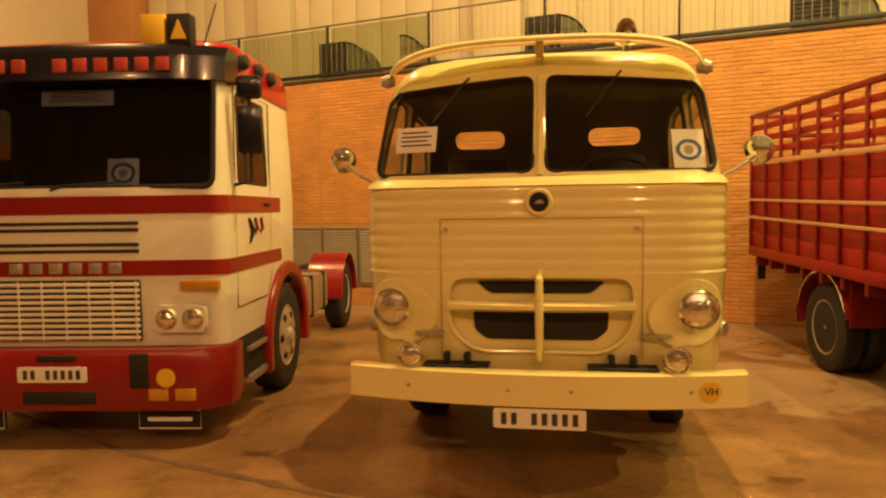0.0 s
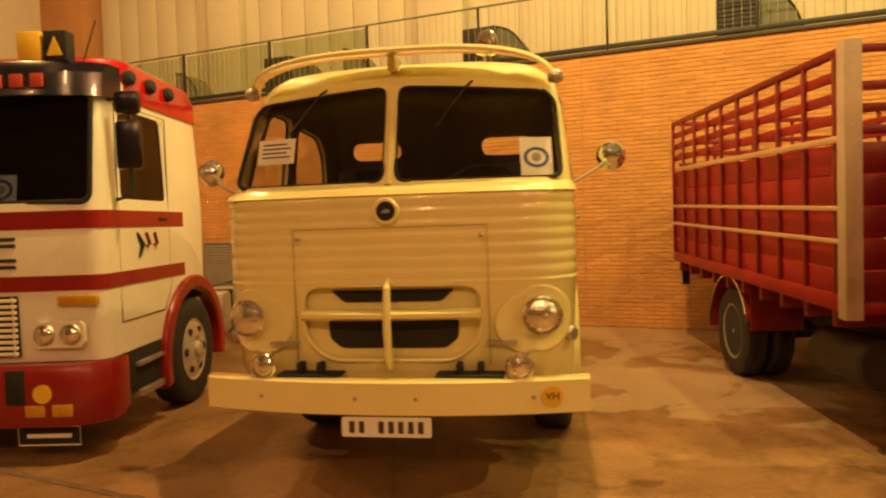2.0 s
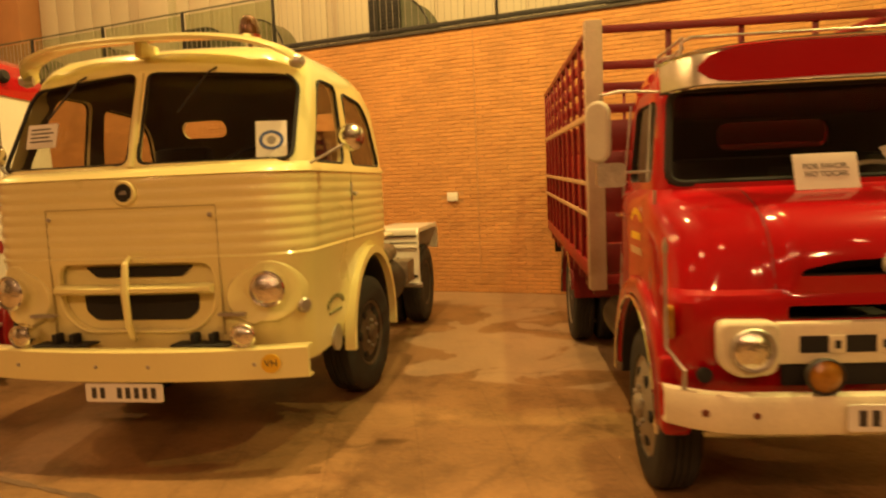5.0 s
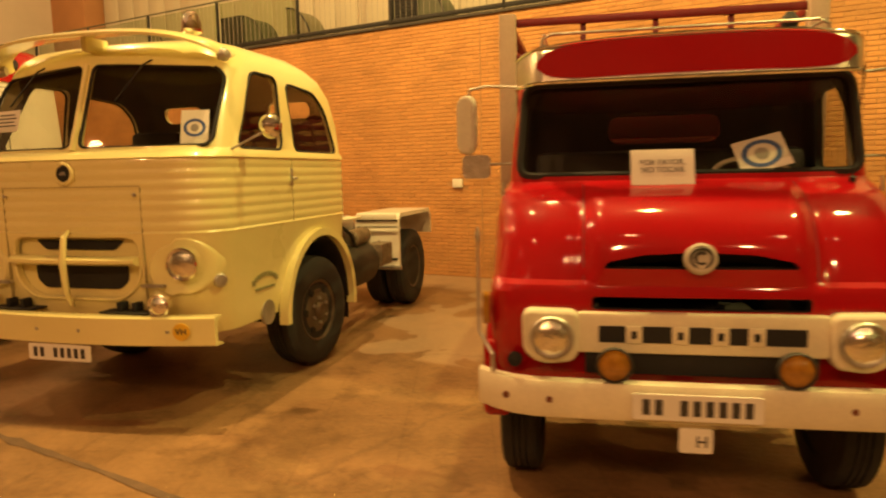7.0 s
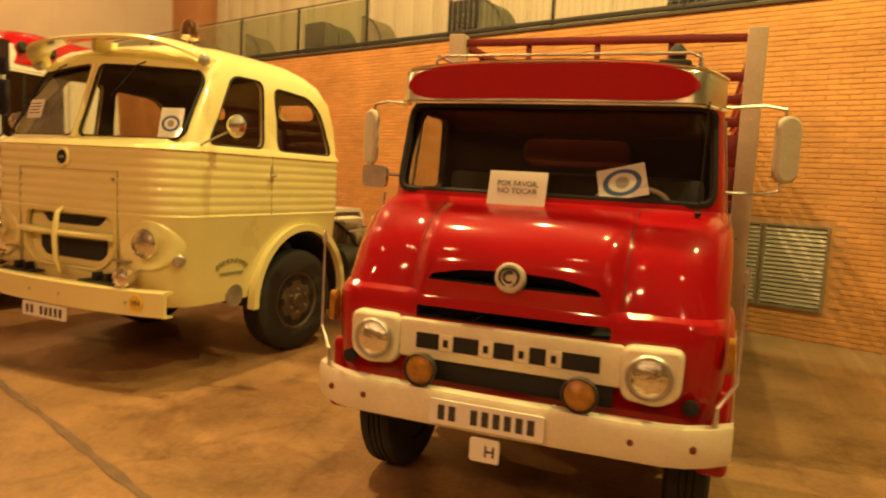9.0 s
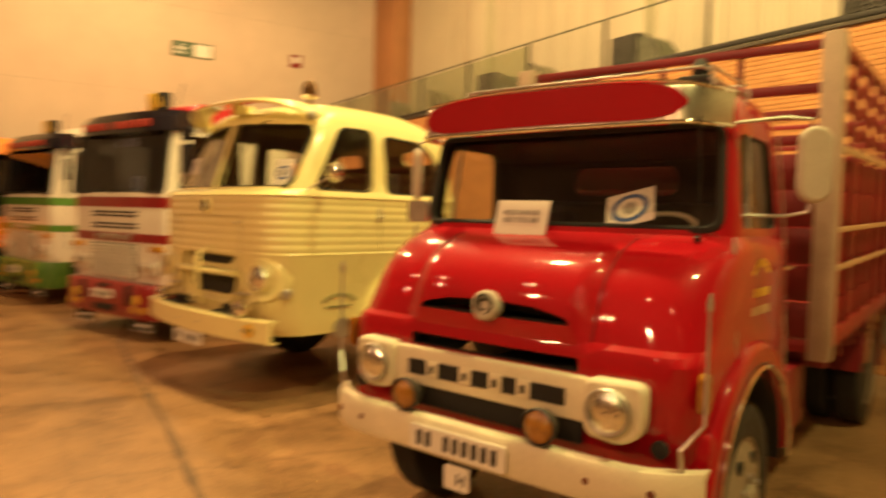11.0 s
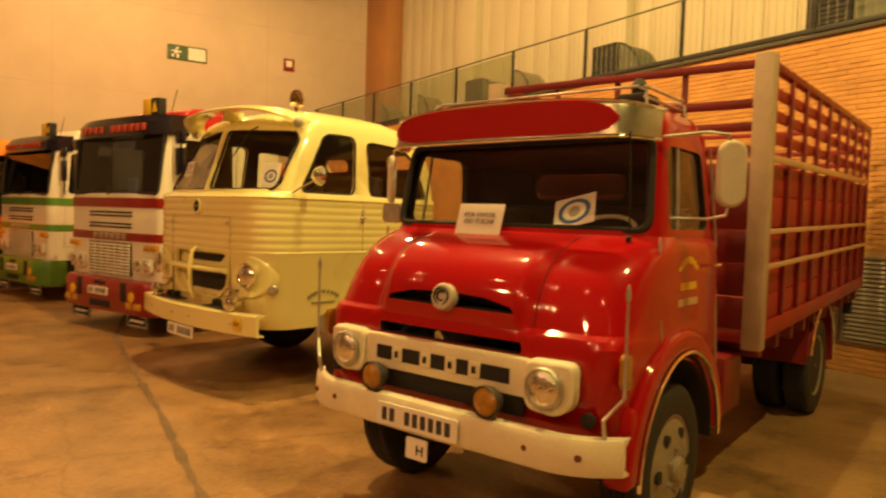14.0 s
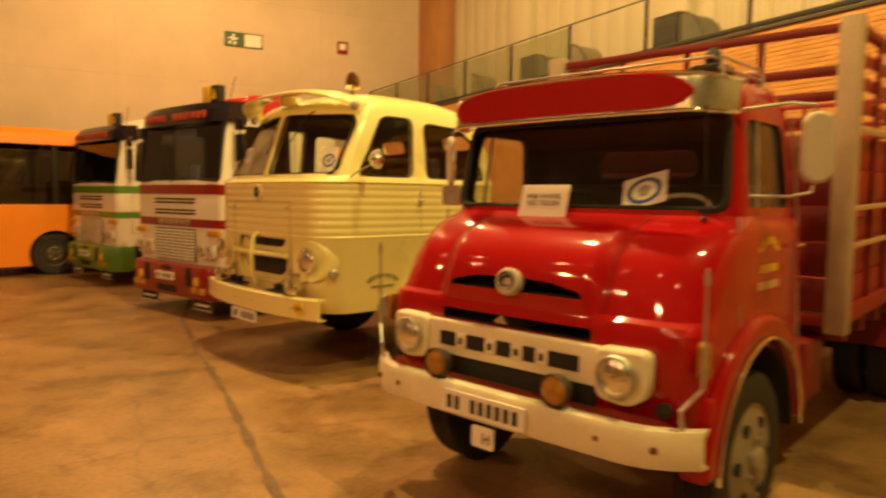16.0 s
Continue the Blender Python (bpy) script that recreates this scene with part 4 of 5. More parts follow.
sticker(pose(0.90, 0.275, 1.965, -14, 0, 14), 0.2, 0.26, "ring", "white card with a blue ring behind the windscreen")
sticker(pose(-0.80, 0.315, 2.12, -14, 0, -12), 0.28, 0.17, "bars", "white printed card behind the windscreen")


# ---- red lorry with the slatted crate ----
def red_lorry():
    t = thing("stake_lorry", pose(4.178, -0.705, 0, 0, 0, 4.5), "glossy red vintage lorry with slatted crate body", "truck", "parked trucks")
    lv = [(0.66, 0.90, 0.06, 0.03, 0.14, 1.40), (0.80, 0.95, 0.0, 0.03, 0.14, 1.44), (1.06, 0.96, -0.03, 0.03, 0.15, 1.45), (1.17, 0.96, -0.035, 0.03, 0.16, 1.45), (1.205, 0.957, -0.02, 0.03, 0.18, 1.45),
          (1.225, 0.955, 0.005, 0.04, 0.2, 1.45, 0.03), (1.30, 0.957, 0.02, 0.06, 0.23, 1.45, 0.055), (1.40, 0.957, 0.05, 0.08, 0.26, 1.45, 0.065), (1.48, 0.956, 0.095, 0.09, 0.28, 1.45, 0.065),
          (1.55, 0.953, 0.165, 0.1, 0.28, 1.45, 0.06), (1.60, 0.948, 0.25, 0.1, 0.26, 1.45, 0.05), (1.635, 0.94, 0.34, 0.1, 0.23, 1.45, 0.04), (1.66, 0.925, 0.42, 0.1, 0.19, 1.45, 0.02), (1.68, 0.91, 0.45, 0.09, 0.16, 1.45),
          (1.95, 0.888, 0.50, 0.09, 0.15, 1.44), (2.18, 0.868, 0.55, 0.09, 0.15, 1.42), (2.26, 0.86, 0.57, 0.09, 0.18, 1.41), (2.36, 0.80, 0.63, 0.09, 0.22, 1.35), (2.42, 0.68, 0.72, 0.08, 0.25, 1.22), (2.44, 0.5, 0.82, 0.05, 0.2, 1.1)]
    cab = part("cab", loft(lv), RED, t, "glossy red cab", 28)
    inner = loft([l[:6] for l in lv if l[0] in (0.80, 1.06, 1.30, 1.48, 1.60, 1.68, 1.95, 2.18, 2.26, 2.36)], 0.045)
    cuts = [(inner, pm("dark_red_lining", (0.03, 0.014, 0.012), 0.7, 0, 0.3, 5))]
    ws = rpoly([(-0.85, 1.705), (0.85, 1.705), (0.815, 2.2), (-0.815, 2.2)], 0.08)
    bm = B()
    cuts.append((prism(bm, ws, "y", -0.1, 0.66), MATT))
    side = [(0.67, 1.72), (0.70, 2.16), (1.22, 2.16), (1.28, 1.72)]
    for s in (-1, 1):
        bm = B()
        cuts.append((prism(bm, rpoly(side, 0.07), "x", s * 0.6, s * 1.3), MATT))
        bm = B()
        lathe(bm, [(0.56, 0.55 * s), (0.56, 1.3 * s)], (0, 0.76, 0.47), (1, 0, 0), 36)
        cuts.append((bm, MATT))
    bm = B()
    cuts.append((prism(bm, rrect(-0.34, 0.34, 1.9, 2.07, 0.07), "y", 1.2, 1.7), RED))
    # mouth above the grille and the curved slot in the bonnet
    bm = B()
    cuts.append((prism(bm, rrect(-0.47, 0.47, 1.095, 1.155, 0.015), "y", -0.2, 0.04), MATT))
    bm = B()
    slot = [(-0.42, 1.285), (0.42, 1.285), (0.40, 1.315), (0.24, 1.348), (0, 1.36), (-0.24, 1.348), (-0.40, 1.315)]
    cuts.append((prism(bm, rpoly(slot, 0.02, 3), "y", -0.2, 0.07), MATT))
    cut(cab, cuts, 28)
    # the smoked tint also stands in for cab shadow on the crate boards
    bm = B()
    prism(bm, rrect(-0.35, 0.35, 1.89, 2.08, 0.07), "y", 1.385, 1.391)
    g = part("rear_window", bm, GLASS_DARK, t, "dusty rear window, smoked to dim the shaded boards behind")
    g.visible_shadow = False
    bm = B()
    vs = [[(p[0], 0.475 + o + (p[1] - 1.7) * 0.19 + 0.1 * (p[0] / 0.9) ** 2, p[1]) for p in ws] for o in (0, 0.006)]
    ring_faces(bm, vs)
    g = part("windscreen", bm, GLASS, t)
    g.visible_shadow = False
    bm = B()
    tube(bm, [(p[0], p[1] - 0.02, p[2]) for p in vs[0]], 0.022, 6, True)
    part("rubber_seal", bm, MATT, g)
    for s in (-1, 1):
        bm = B()
        vs = [[(s * (0.885 + o - (p[1] - 1.7) * 0.08), p[0], p[1]) for p in rpoly(side, 0.07)] for o in (0, 0.005)]
        ring_faces(bm, vs)
        g = part("door_window", bm, GLASS, t)
        g.visible_shadow = False
        bm = B()
        rod(bm, (s * 0.895, 0.82, 1.72), (s * 0.86, 0.86, 2.16), 0.011, 6)
        part("quarter_light_bar", bm, STEEL, g)
    # visor: a bright frame with a red panel let into its front, its ends swept back round the pillars
    def visor_at(u):
        back = 0.26 * max(0, (abs(u) - 0.82) / 0.18) ** 1.8
        return 0.865 * u, 0.32 + 0.03 * u * u + back, 2.41 - 0.055 * abs(u) ** 2.4
    us = [-1 + i / 20 for i in range(41)]
    bm = B()
    rings = []
    for u in us:
        x, y, zt = visor_at(u)
        rings.append([(x, y, 2.178), (x, y + 0.018, zt - 0.045), (x, y + 0.05, zt - 0.012), (x * 0.985, y + 0.12, zt), (x * 0.985, y + 0.12, zt - 0.012), (x * 0.99, y + 0.04, zt - 0.05), (x * 0.99, y + 0.014, 2.178)])
    ring_faces(bm, rings)
    v = part("sun_visor", bm, DULL_CHROME, t, "red and chrome visor above the windscreen")
    bm = B()
    rings = []
    for i in range(33):
        u = -0.86 + 1.72 * i / 32
        x, y, zt = visor_at(u)
        q = 0.088 * max(0.02, 1 - abs(u / 0.86) ** 7) ** 0.5
        zm = (2.196 + zt - 0.035) / 2
        rings.append([(x, y - 0.006 + (zz - 2.178) * 0.1, zz) for zz in (zm - q, zm + q)] + [(x, y + 0.008 + (zz - 2.178) * 0.1, zz) for zz in (zm + q, zm - q)])
    ring_faces(bm, rings)
    part("red_panel", bm, RED, v)
    bm = B()
    tube(bm, [(visor_at(u)[0], visor_at(u)[1], 2.178) for u in us], 0.010, 6)
    part("chrome_edge", bm, CHROME, v)
    bm = B()
    tube(bm, [(visor_at(u)[0], visor_at(u)[1] + 0.035, visor_at(u)[2] - 0.02) for u in us], 0.008, 6)
    part("chrome_edge", bm, CHROME, v)
    # roof rack
    for yy in (0.72, 1.30):
        bm = B()
        tube(bm, [(-0.74, yy, 2.34), (-0.73, yy, 2.46), (-0.68, yy, 2.485), (0.68, yy, 2.485), (0.73, yy, 2.46), (0.74, yy, 2.34)], 0.009, 6)
        part("rack_hoop", bm, STEEL, t)
    for xx in (-0.72, 0.72):
        for zz in (2.43, 2.485):
            bm = B()
            rod(bm, (xx, 0.72, zz), (xx, 1.30, zz), 0.008, 6)
            part("rack_rail", bm, STEEL, t)
    bm = B()
    box(bm, 0.5, 0.68, 0.85, 1.05, 2.40, 2.48, 0.02)
    lathe(bm, [(0.04, 0), (0.05, 0.05), (0.02, 0.09)], (0.6, 0.93, 2.48), (0, 0, 1), 12)
    part("roof_horn", bm, MATT, t)
    # grille: white bar, dark slot, lamp frames
    bm = B()
    box(bm, -0.54, 0.54, -0.075, -0.02, 0.90, 1.09, 0.018)
    gb = part("grille_bar", bm, WHITE_OLD, t, "white painted grille bar")
    bm = B()
    box(bm, -0.44, 0.44, -0.080, -0.074, 0.955, 1.03)
    part("grille_slot", bm, MATT, gb)
    for cx in (-0.285, -0.085, 0.085, 0.235):
        bm = B()
        box(bm, cx - 0.036, cx + 0.036, -0.086, -0.0795, 0.952, 1.033, 0.003)
        part("grille_block", bm, WHITE_OLD, gb)
        bm = B()
        box(bm, cx - 0.012, cx + 0.012, -0.091, -0.0885, 0.975, 1.01)
        part("grille_block_mark", bm, MATT, gb)
    bm = B()
    box(bm, -0.5, 0.5, -0.045, -0.02, 0.80, 0.895)
    part("lower_slot", bm, MATT, t)
    for s in (-1, 1):
        bm = B()
        prism(bm, rpoly([(s * 0.53, 1.10), (s * 0.79, 1.105), (s * 0.785, 0.90), (s * 0.70, 0.845), (s * 0.56, 0.86), (s * 0.53, 0.90)], 0.05), "y", -0.10, -0.01)
        fr = part("lamp_frame", bm, WHITE_OLD, t, "white lamp surround")
        md = fr.modifiers.new("soft", "BEVEL")
        md.width, md.segments = 0.018, 2
        lamp(t, s * 0.652, -0.112, 0.98, 0.092, "headlamp", STEEL, LENS, 0, 0.03)
        lamp(t, s * 0.375, -0.17, 0.875, 0.076, "fog_lamp", CHASSIS, AMBER, 0, 0.08)
        bm = B()
        rod(bm, (s * 0.375, -0.12, 0.76), (s * 0.375, -0.12, 0.83), 0.01)
        part("lamp_bracket", bm, STEEL, t)
        bm = B()
        lathe(bm, [(0.035, -0.01), (0.035, 0.015), (0, 0.02)], (s * 0.83, -0.01, 0.845), (0, -1, 0), 14)
        part("marker_lamp", bm, MATT, t)
        bm = B()
        tube(bm, [(s * 0.507, l[2] + l[3] * (0.507 / l[1]) ** 2 - (0.0 if len(l) < 7 else 0.02 * l[6]), l[0]) for l in lv[5:13]], 0.0045, 5)
        part("bonnet_seam", bm, RED_DARK, t)
        # front wing
        bm = B()
        arch_strip(bm, s * 0.86, s * 1.0, 0.76, 0.50, 0.57, 0.70, 4, 178, 24)
        wg = part("front_wing", bm, RED, t, "red front wing with bright edge")
        md = wg.modifiers.new("soft", "BEVEL")
        md.width, md.segments, md.limit_method = 0.035, 3, "ANGLE"
        bm = B()
        tube(bm, [(s * 1.004, 0.76 + 0.578 * math.cos(a), 0.50 + 0.578 * math.sin(a)) for a in [radians(2 + 178 * i / 28) for i in range(29)]], 0.011, 6)
        part("wing_bead", bm, CHROME, wg)
        bm = B()
        arch_strip(bm, s * 0.55, s * 0.97, 0.76, 0.50, 0.545, 0.565, 0, 180, 20)
        part("inner_wing", bm, MATT, wg)
        bm = B()
        box(bm, min(s * 0.86, s * 1.0), max(s * 0.86, s * 0.99), 0.10, 0.185, 0.56, 0.9, 0.03)
        part("wing_foot", bm, RED, t)
        wheel(t, s * 0.84, 0.76, 0.45, 0.22, s, RIM, 0.62, 0, 0.015, 6)
        wheel(t, s * 0.88, 4.45, 0.46, 0.22, s, RIM, 0.62, 0, 0.09, 6)
        wheel(t, s * 0.62, 4.45, 0.46, 0.22, s, RIM, 0.62, 0, 0.09, 6)
        # door
        bm = B()
        pts = [(s * 0.925, 0.50, 1.68), (s * 0.955, 0.49, 1.20), (s * 0.957, 0.52, 1.14)]
        tube(bm, pts, 0.007, 5)
        dg = part("door_edge", bm, STEEL, t)
        bm = B()
        tube(bm, [(s * 0.88, 1.34, 2.2), (s * 0.93, 1.36, 1.68), (s * 0.965, 1.36, 0.9)], 0.008, 5)
        part("door_edge", bm, STEEL, t)
        bm = B()
        tube(bm, [(s * 0.955, 1.28, 1.52), (s * 0.99, 1.28, 1.52), (s * 0.99, 1.16, 1.52)], 0.01, 6)
        part("door_handle", bm, CHROME, t)
        # faded door lettering
        for i in range(9):
            a = radians(20 + 17.5 * i)
            bm = B()
            yy, zz = 0.86 - s * 0.0 - 0.16 * math.cos(a), 1.43 + 0.13 * math.sin(a)
            box(bm, s * 0.951 - 0.004, s * 0.951 + 0.004, yy - 0.018, yy + 0.018, zz - 0.018, zz + 0.018)
            part("lettering_bar", bm, YELLOW, t)
        for zz, hw in ((1.42, 0.12), (1.335, 0.15)):
            bm = B()
            box(bm, s * 0.954 - 0.004, s * 0.954 + 0.004, 0.86 - hw, 0.86 + hw, zz - 0.02, zz + 0.02)
            part("lettering_bar", bm, YELLOW if zz > 1.4 else TAN, t)
        # mirrors
        bm = B()
        tube(bm, [(s * 0.86, 0.66, 2.20), (s * 1.05, 0.76, 2.225), (s * 1.15, 0.78, 2.21), (s * 1.165, 0.79, 2.12)], 0.009, 6)
        ar = part("mirror_arm", bm, STEEL, t)
        bm = B()
        tube(bm, [(s * 0.90, 0.70, 1.78), (s * 1.06, 0.77, 1.78), (s * 1.15, 0.79, 1.80), (s * 1.16, 0.79, 1.86)], 0.009, 6)
        part("lower_mirror_arm", bm, STEEL, t)
        bm = B()
        prism(bm, rrect(s * 1.165 - 0.075, s * 1.165 + 0.075, 1.84, 2.18, 0.07), "y", 0.76, 0.805)
        bmesh.ops.rotate(bm, cent=(s * 1.165, 0.79, 2), matrix=Matrix.Rotation(radians(38 * s), 3, "Z"), verts=bm.verts)
        mr = part("mirror_housing", bm, GREYPAINT, ar)
        if s < 0:
            bm = B()
            prism(bm, rrect(s * 1.11 - 0.08, s * 1.11 + 0.08, 1.70, 1.835, 0.03), "y", 0.72, 0.76)
            part("square_mirror", bm, pm("silver_paint", (0.72, 0.70, 0.64), 0.2, 0.7, 0.2, 20, 0.4), ar, "small square silver mirror")
        md = mr.modifiers.new("soft", "BEVEL")
        md.width, md.segments = 0.018, 3
        # bumper rods
        bm = B()
        tube(bm, [(s * 0.93, -0.05, 0.79), (s * 0.93, -0.07, 0.88), (s * 1.0, -0.02, 0.98), (s * 1.0, -0.02, 1.42)], [0.012, 0.01, 0.008, 0.006], 6)
        lathe(bm, [(0.011, 0), (0.013, 0.03), (0.004, 0.07)], (s * 1.0, -0.02, 1.41), (0, 0, 1), 8)
        part("bumper_rod", bm, STEEL, t)
        bm = B()
        prism(bm, rrect(0.02, 0.09, 1.0, 1.16, 0.03), "x", min(s * 0.955, s * 0.985), max(s * 0.955, s * 0.985))
        part("indicator", bm, AMBER, t)
    bm = B()
    lathe(bm, [(0.07, -0.04), (0.07, 0.012), (0.06, 0.02), (0, 0.02)], (0, -0.05, 1.335), (0, -1, 0.2), 28)
    bd = part("bonnet_badge", bm, GREYPAINT, t, "round cream badge")
    bm = B()
    tube(bm, [(0.045 * math.cos(a), -0.072, 1.34 + 0.045 * math.sin(a)) for a in [2 * math.pi * i / 20 for i in range(20)]], 0.007, 5, True)
    tube(bm, [(0.025 * math.cos(a), -0.072, 1.34 + 0.025 * math.sin(a)) for a in [radians(50 + 260 * i / 12) for i in range(13)]], 0.007, 5)
    part("badge_ring", bm, CHASSIS, bd)
    # bumper
    bm = B()
    rings = []
    for i in range(23):
        u = -1 + 2 * i / 22
        y = -0.20 + 0.16 * max(0, (abs(u) - 0.7) / 0.3) ** 2 + 0.02 * abs(u)
        rings.append([(1.005 * u, y + a, z) for a, z in ((0.012, 0.625), (0, 0.65), (0, 0.765), (0.012, 0.79), (0.07, 0.795), (0.07, 0.785), (0.03, 0.76), (0.03, 0.655), (0.07, 0.63), (0.07, 0.62))])
    ring_faces(bm, rings)
    bp = part("bumper", bm, WHITE_OLD, t, "white painted steel bumper with rust spots")
    for bx in (-0.86, -0.66, -0.42, 0.36, 0.6, 0.85):
        bm = B()
        lathe(bm, [(0.016, -0.01), (0.016, 0.006), (0, 0.008)], (bx, -0.182 + 0.16 * max(0, (abs(bx / 1.005) - 0.7) / 0.3) ** 2, 0.71), (0, -1, 0), 10)
        part("bumper_bolt", bm, pm("rust", (0.16, 0.045, 0.02), 0.8) if bx == -0.86 else bpy.data.materials["rust"], bp)
    plate(t, -0.03, -0.216, 0.705, 0.54, 0.115, "number_plate", 8, 2)
    bm = B()
    prism(bm, rrect(-0.10, 0.04, 0.50, 0.61, 0.012), "y", -0.20, -0.19)
    hp = part("small_plate", bm, PAPER, t)
    lettering("plate_letter", "H", 0.075, pose(-0.005, -0.203, 0.55, 90, 0, 0), INK, t)
    # chassis
    for s in (-1, 1):
        bm = B()
        box(bm, s * 0.40 - 0.04, s * 0.40 + 0.04, 0.1, 6.3, 0.62, 0.82, 0.01)
        part("chassis_rail", bm, CHASSIS, t)
    bm = B()
    box(bm, -0.8, 0.8, 0.70, 0.82, 0.38, 0.5, 0.02)
    part("front_axle", bm, CHASSIS, t)
    bm = B()
    box(bm, -0.8, 0.8, 4.38, 4.52, 0.38, 0.54, 0.02)
    part("rear_axle", bm, CHASSIS, t)
    bm = B()
    lathe(bm, [(0.17, 0), (0.19, 0.02), (0.19, 0.8), (0.17, 0.82)], (-0.65, 2.2, 0.55), (0, 1, 0), 20)
    part("fuel_tank", bm, CHASSIS, t)
    bm = B()
    box(bm, -0.45, 0.45, 0.3, 1.3, 0.55, 0.95, 0.05)
    part("engine_underside", bm, CHASSIS, t)
    bm = B()
    box(bm, 0.52, 0.92, 1.72, 2.1, 0.52, 0.9, 0.02)
    part("battery_box", bm, RED_DARK, t)
    for s in (-1, 1):
        bm = B()
        arch_strip(bm, min(s * 0.48, s * 1.02), max(s * 0.48, s * 1.02), 4.45, 0.48, 0.56, 0.585, -5, 165, 18)
        mg = part("rear_mudguard", bm, RED_DARK, t)
        bm = B()
        tube(bm, [(s * 1.02, 4.45 + 0.572 * math.cos(a), 0.48 + 0.572 * math.sin(a)) for a in [radians(-5 + 170 * i / 22) for i in range(23)]], 0.014, 6)
        part("mudguard_bead", bm, CHROME, mg)
        bm = B()
        box(bm, min(s * 0.5, s * 1.0), max(s * 0.5, s * 1.0), 3.86, 3.875, 0.55, 0.98)
        part("mud_flap", bm, RED_DARK, mg)
        bm = B()
        box(bm, min(s * 0.9, s * 0.99), max(s * 0.9, s * 0.99), 6.3, 6.34, 0.78, 1.08)
        part("rear_flap", bm, MATT, t)
    # crate, rising a little towards the rear
    up = Matrix(((1, 0, 0, 0), (0, 1, 0, 0), (0, 0.024, 1, -0.046), (0, 0, 0, 1)))
    XW, Y0, Y1 = 1.05, 1.90, 6.45

    def cpart(name, bm, mat, parent, label=""):
        bmesh.ops.transform(bm, matrix=up, verts=bm.verts)
        return part(name, bm, mat, parent, label)
    bm = B()
    box(bm, -XW, XW, Y0, Y1, 0.98, 1.06, 0.01)
    crate = cpart("crate_floor", bm, RED_DULL, t, "red slatted wooden crate body")
    for i in range(10):
        yy = Y0 + 0.2 + i * 0.46
        bm = B()
        box(bm, -XW + 0.02, XW - 0.02, yy, yy + 0.07, 0.86, 0.978, 0.006)
        cpart("cross_bearer", bm, RED_DARK, crate)
    for s in (-1, 1):
        x0, x1 = sorted((s * (XW - 0.035), s * (XW - 0.01)))
        for k in range(5):
            bm = B()
            z0 = 1.065 + k * 0.222
            box(bm, x0, x1, Y0 + 0.06, Y1, z0, z0 + 0.214, 0.006)
            cpart("side_board", bm, RED_DULL, crate)
        for zz in (2.31, 2.46, 2.61):
            bm = B()
            box(bm, x0, x1, Y0 + 0.06, Y1, zz, zz + 0.075, 0.005)
            cpart("side_slat", bm, RED_DULL, crate)
        bm = B()
        box(bm, *sorted((s * (XW - 0.04), s * (XW + 0.02))), Y0 + 0.06, Y1, 2.775, 2.83, 0.006)
        cpart("top_rail", bm, RED_DARK, crate)
        bm = B()
        box(bm, *sorted((s * (XW - 0.008), s * (XW + 0.018))), Y0 + 0.06, Y1, 0.99, 1.11, 0.006)
        cpart("bottom_rail", bm, RED_DULL, crate)
        for zz, hh in ((1.47, 0.035), (1.70, 0.035), (2.17, 0.05)):
            bm = B()
            box(bm, *sorted((s * (XW + 0.022), s * (XW + 0.04))), Y0 + 0.06, Y1 - (0.02 if zz < 2 else 0.25), zz, zz + hh, 0.005)
            cpart("tan_rail", bm, TAN, crate)
        n = 9
        for i in range(n + 1):
            yy = Y0 + 0.12 + i * (Y1 - Y0 - 0.18) / n
            bm = B()
            box(bm, *sorted((s * (XW - 0.009), s * (XW + 0.021))), yy, yy + 0.05, 1.11, 2.775, 0.005)
            cpart("side_post", bm, RED_DARK, crate)
        bm = B()
        box(bm, *sorted((s * (XW - 0.075), s * (XW + 0.045))), Y0 - 0.06, Y0 + 0.055, 0.95, 2.86, 0.008)
        cpart("corner_post", bm, POST, crate, "grey front corner post")
    for yy, nm in ((Y0, "front"), (Y1 - 0.03, "rear")):
        for k in range(5):
            bm = B()
            z0 = 1.065 + k * 0.222
            box(bm, -XW + 0.076, XW - 0.076, yy, yy + 0.025, z0, z0 + 0.214, 0.006)
            cpart("end_board", bm, RED_DARK, crate)
        for zz in (2.22, 2.37, 2.52, 2.775):
            bm = B()
            box(bm, -XW + 0.076, XW - 0.076, yy, yy + 0.03, zz, zz + (0.06 if zz < 2.7 else 0.055), 0.005)
            cpart("end_slat", bm, RED_DARK, crate)
        for i in range(3):
            xx = -0.5 + 0.5 * i
            bm = B()
            box(bm, xx - 0.02, xx + 0.02, yy + 0.031, yy + 0.055, 1.1, 2.83, 0.005)
            cpart("end_post", bm, RED_DARK, crate)
    # inside the cab
    bm = B()
    box(bm, -0.8, 0.8, 0.95, 1.3, 1.15, 1.38, 0.05)
    box(bm, -0.8, 0.8, 1.22, 1.36, 1.36, 1.85, 0.05)
    part("bench_seat", bm, SEAT, t)
    bm = B()
    box(bm, -0.84, 0.84, 0.56, 0.72, 1.5, 1.66, 0.04)
    part("dashboard", bm, SEAT, t)
    bm = B()
    c = Vector((0.42, 0.86, 1.68))
    u, v_ = Vector((1, 0, 0)), Vector((0, 0.85, 0.5))
    tube(bm, [c + u * 0.21 * math.cos(a) + v_ * 0.21 * math.sin(a) for a in [2 * math.pi * i / 28 for i in range(28)]], 0.014, 7, True)
    rod(bm, c, (0.42, 0.7, 1.45), 0.02)
    part("steering_wheel", bm, WHITE_OLD, t)
    bm = B()
    tube(bm, [(0.78, 0.47, 1.665), (0.785, 0.44, 1.9), (0.79, 0.40, 2.2)], 0.004, 5)
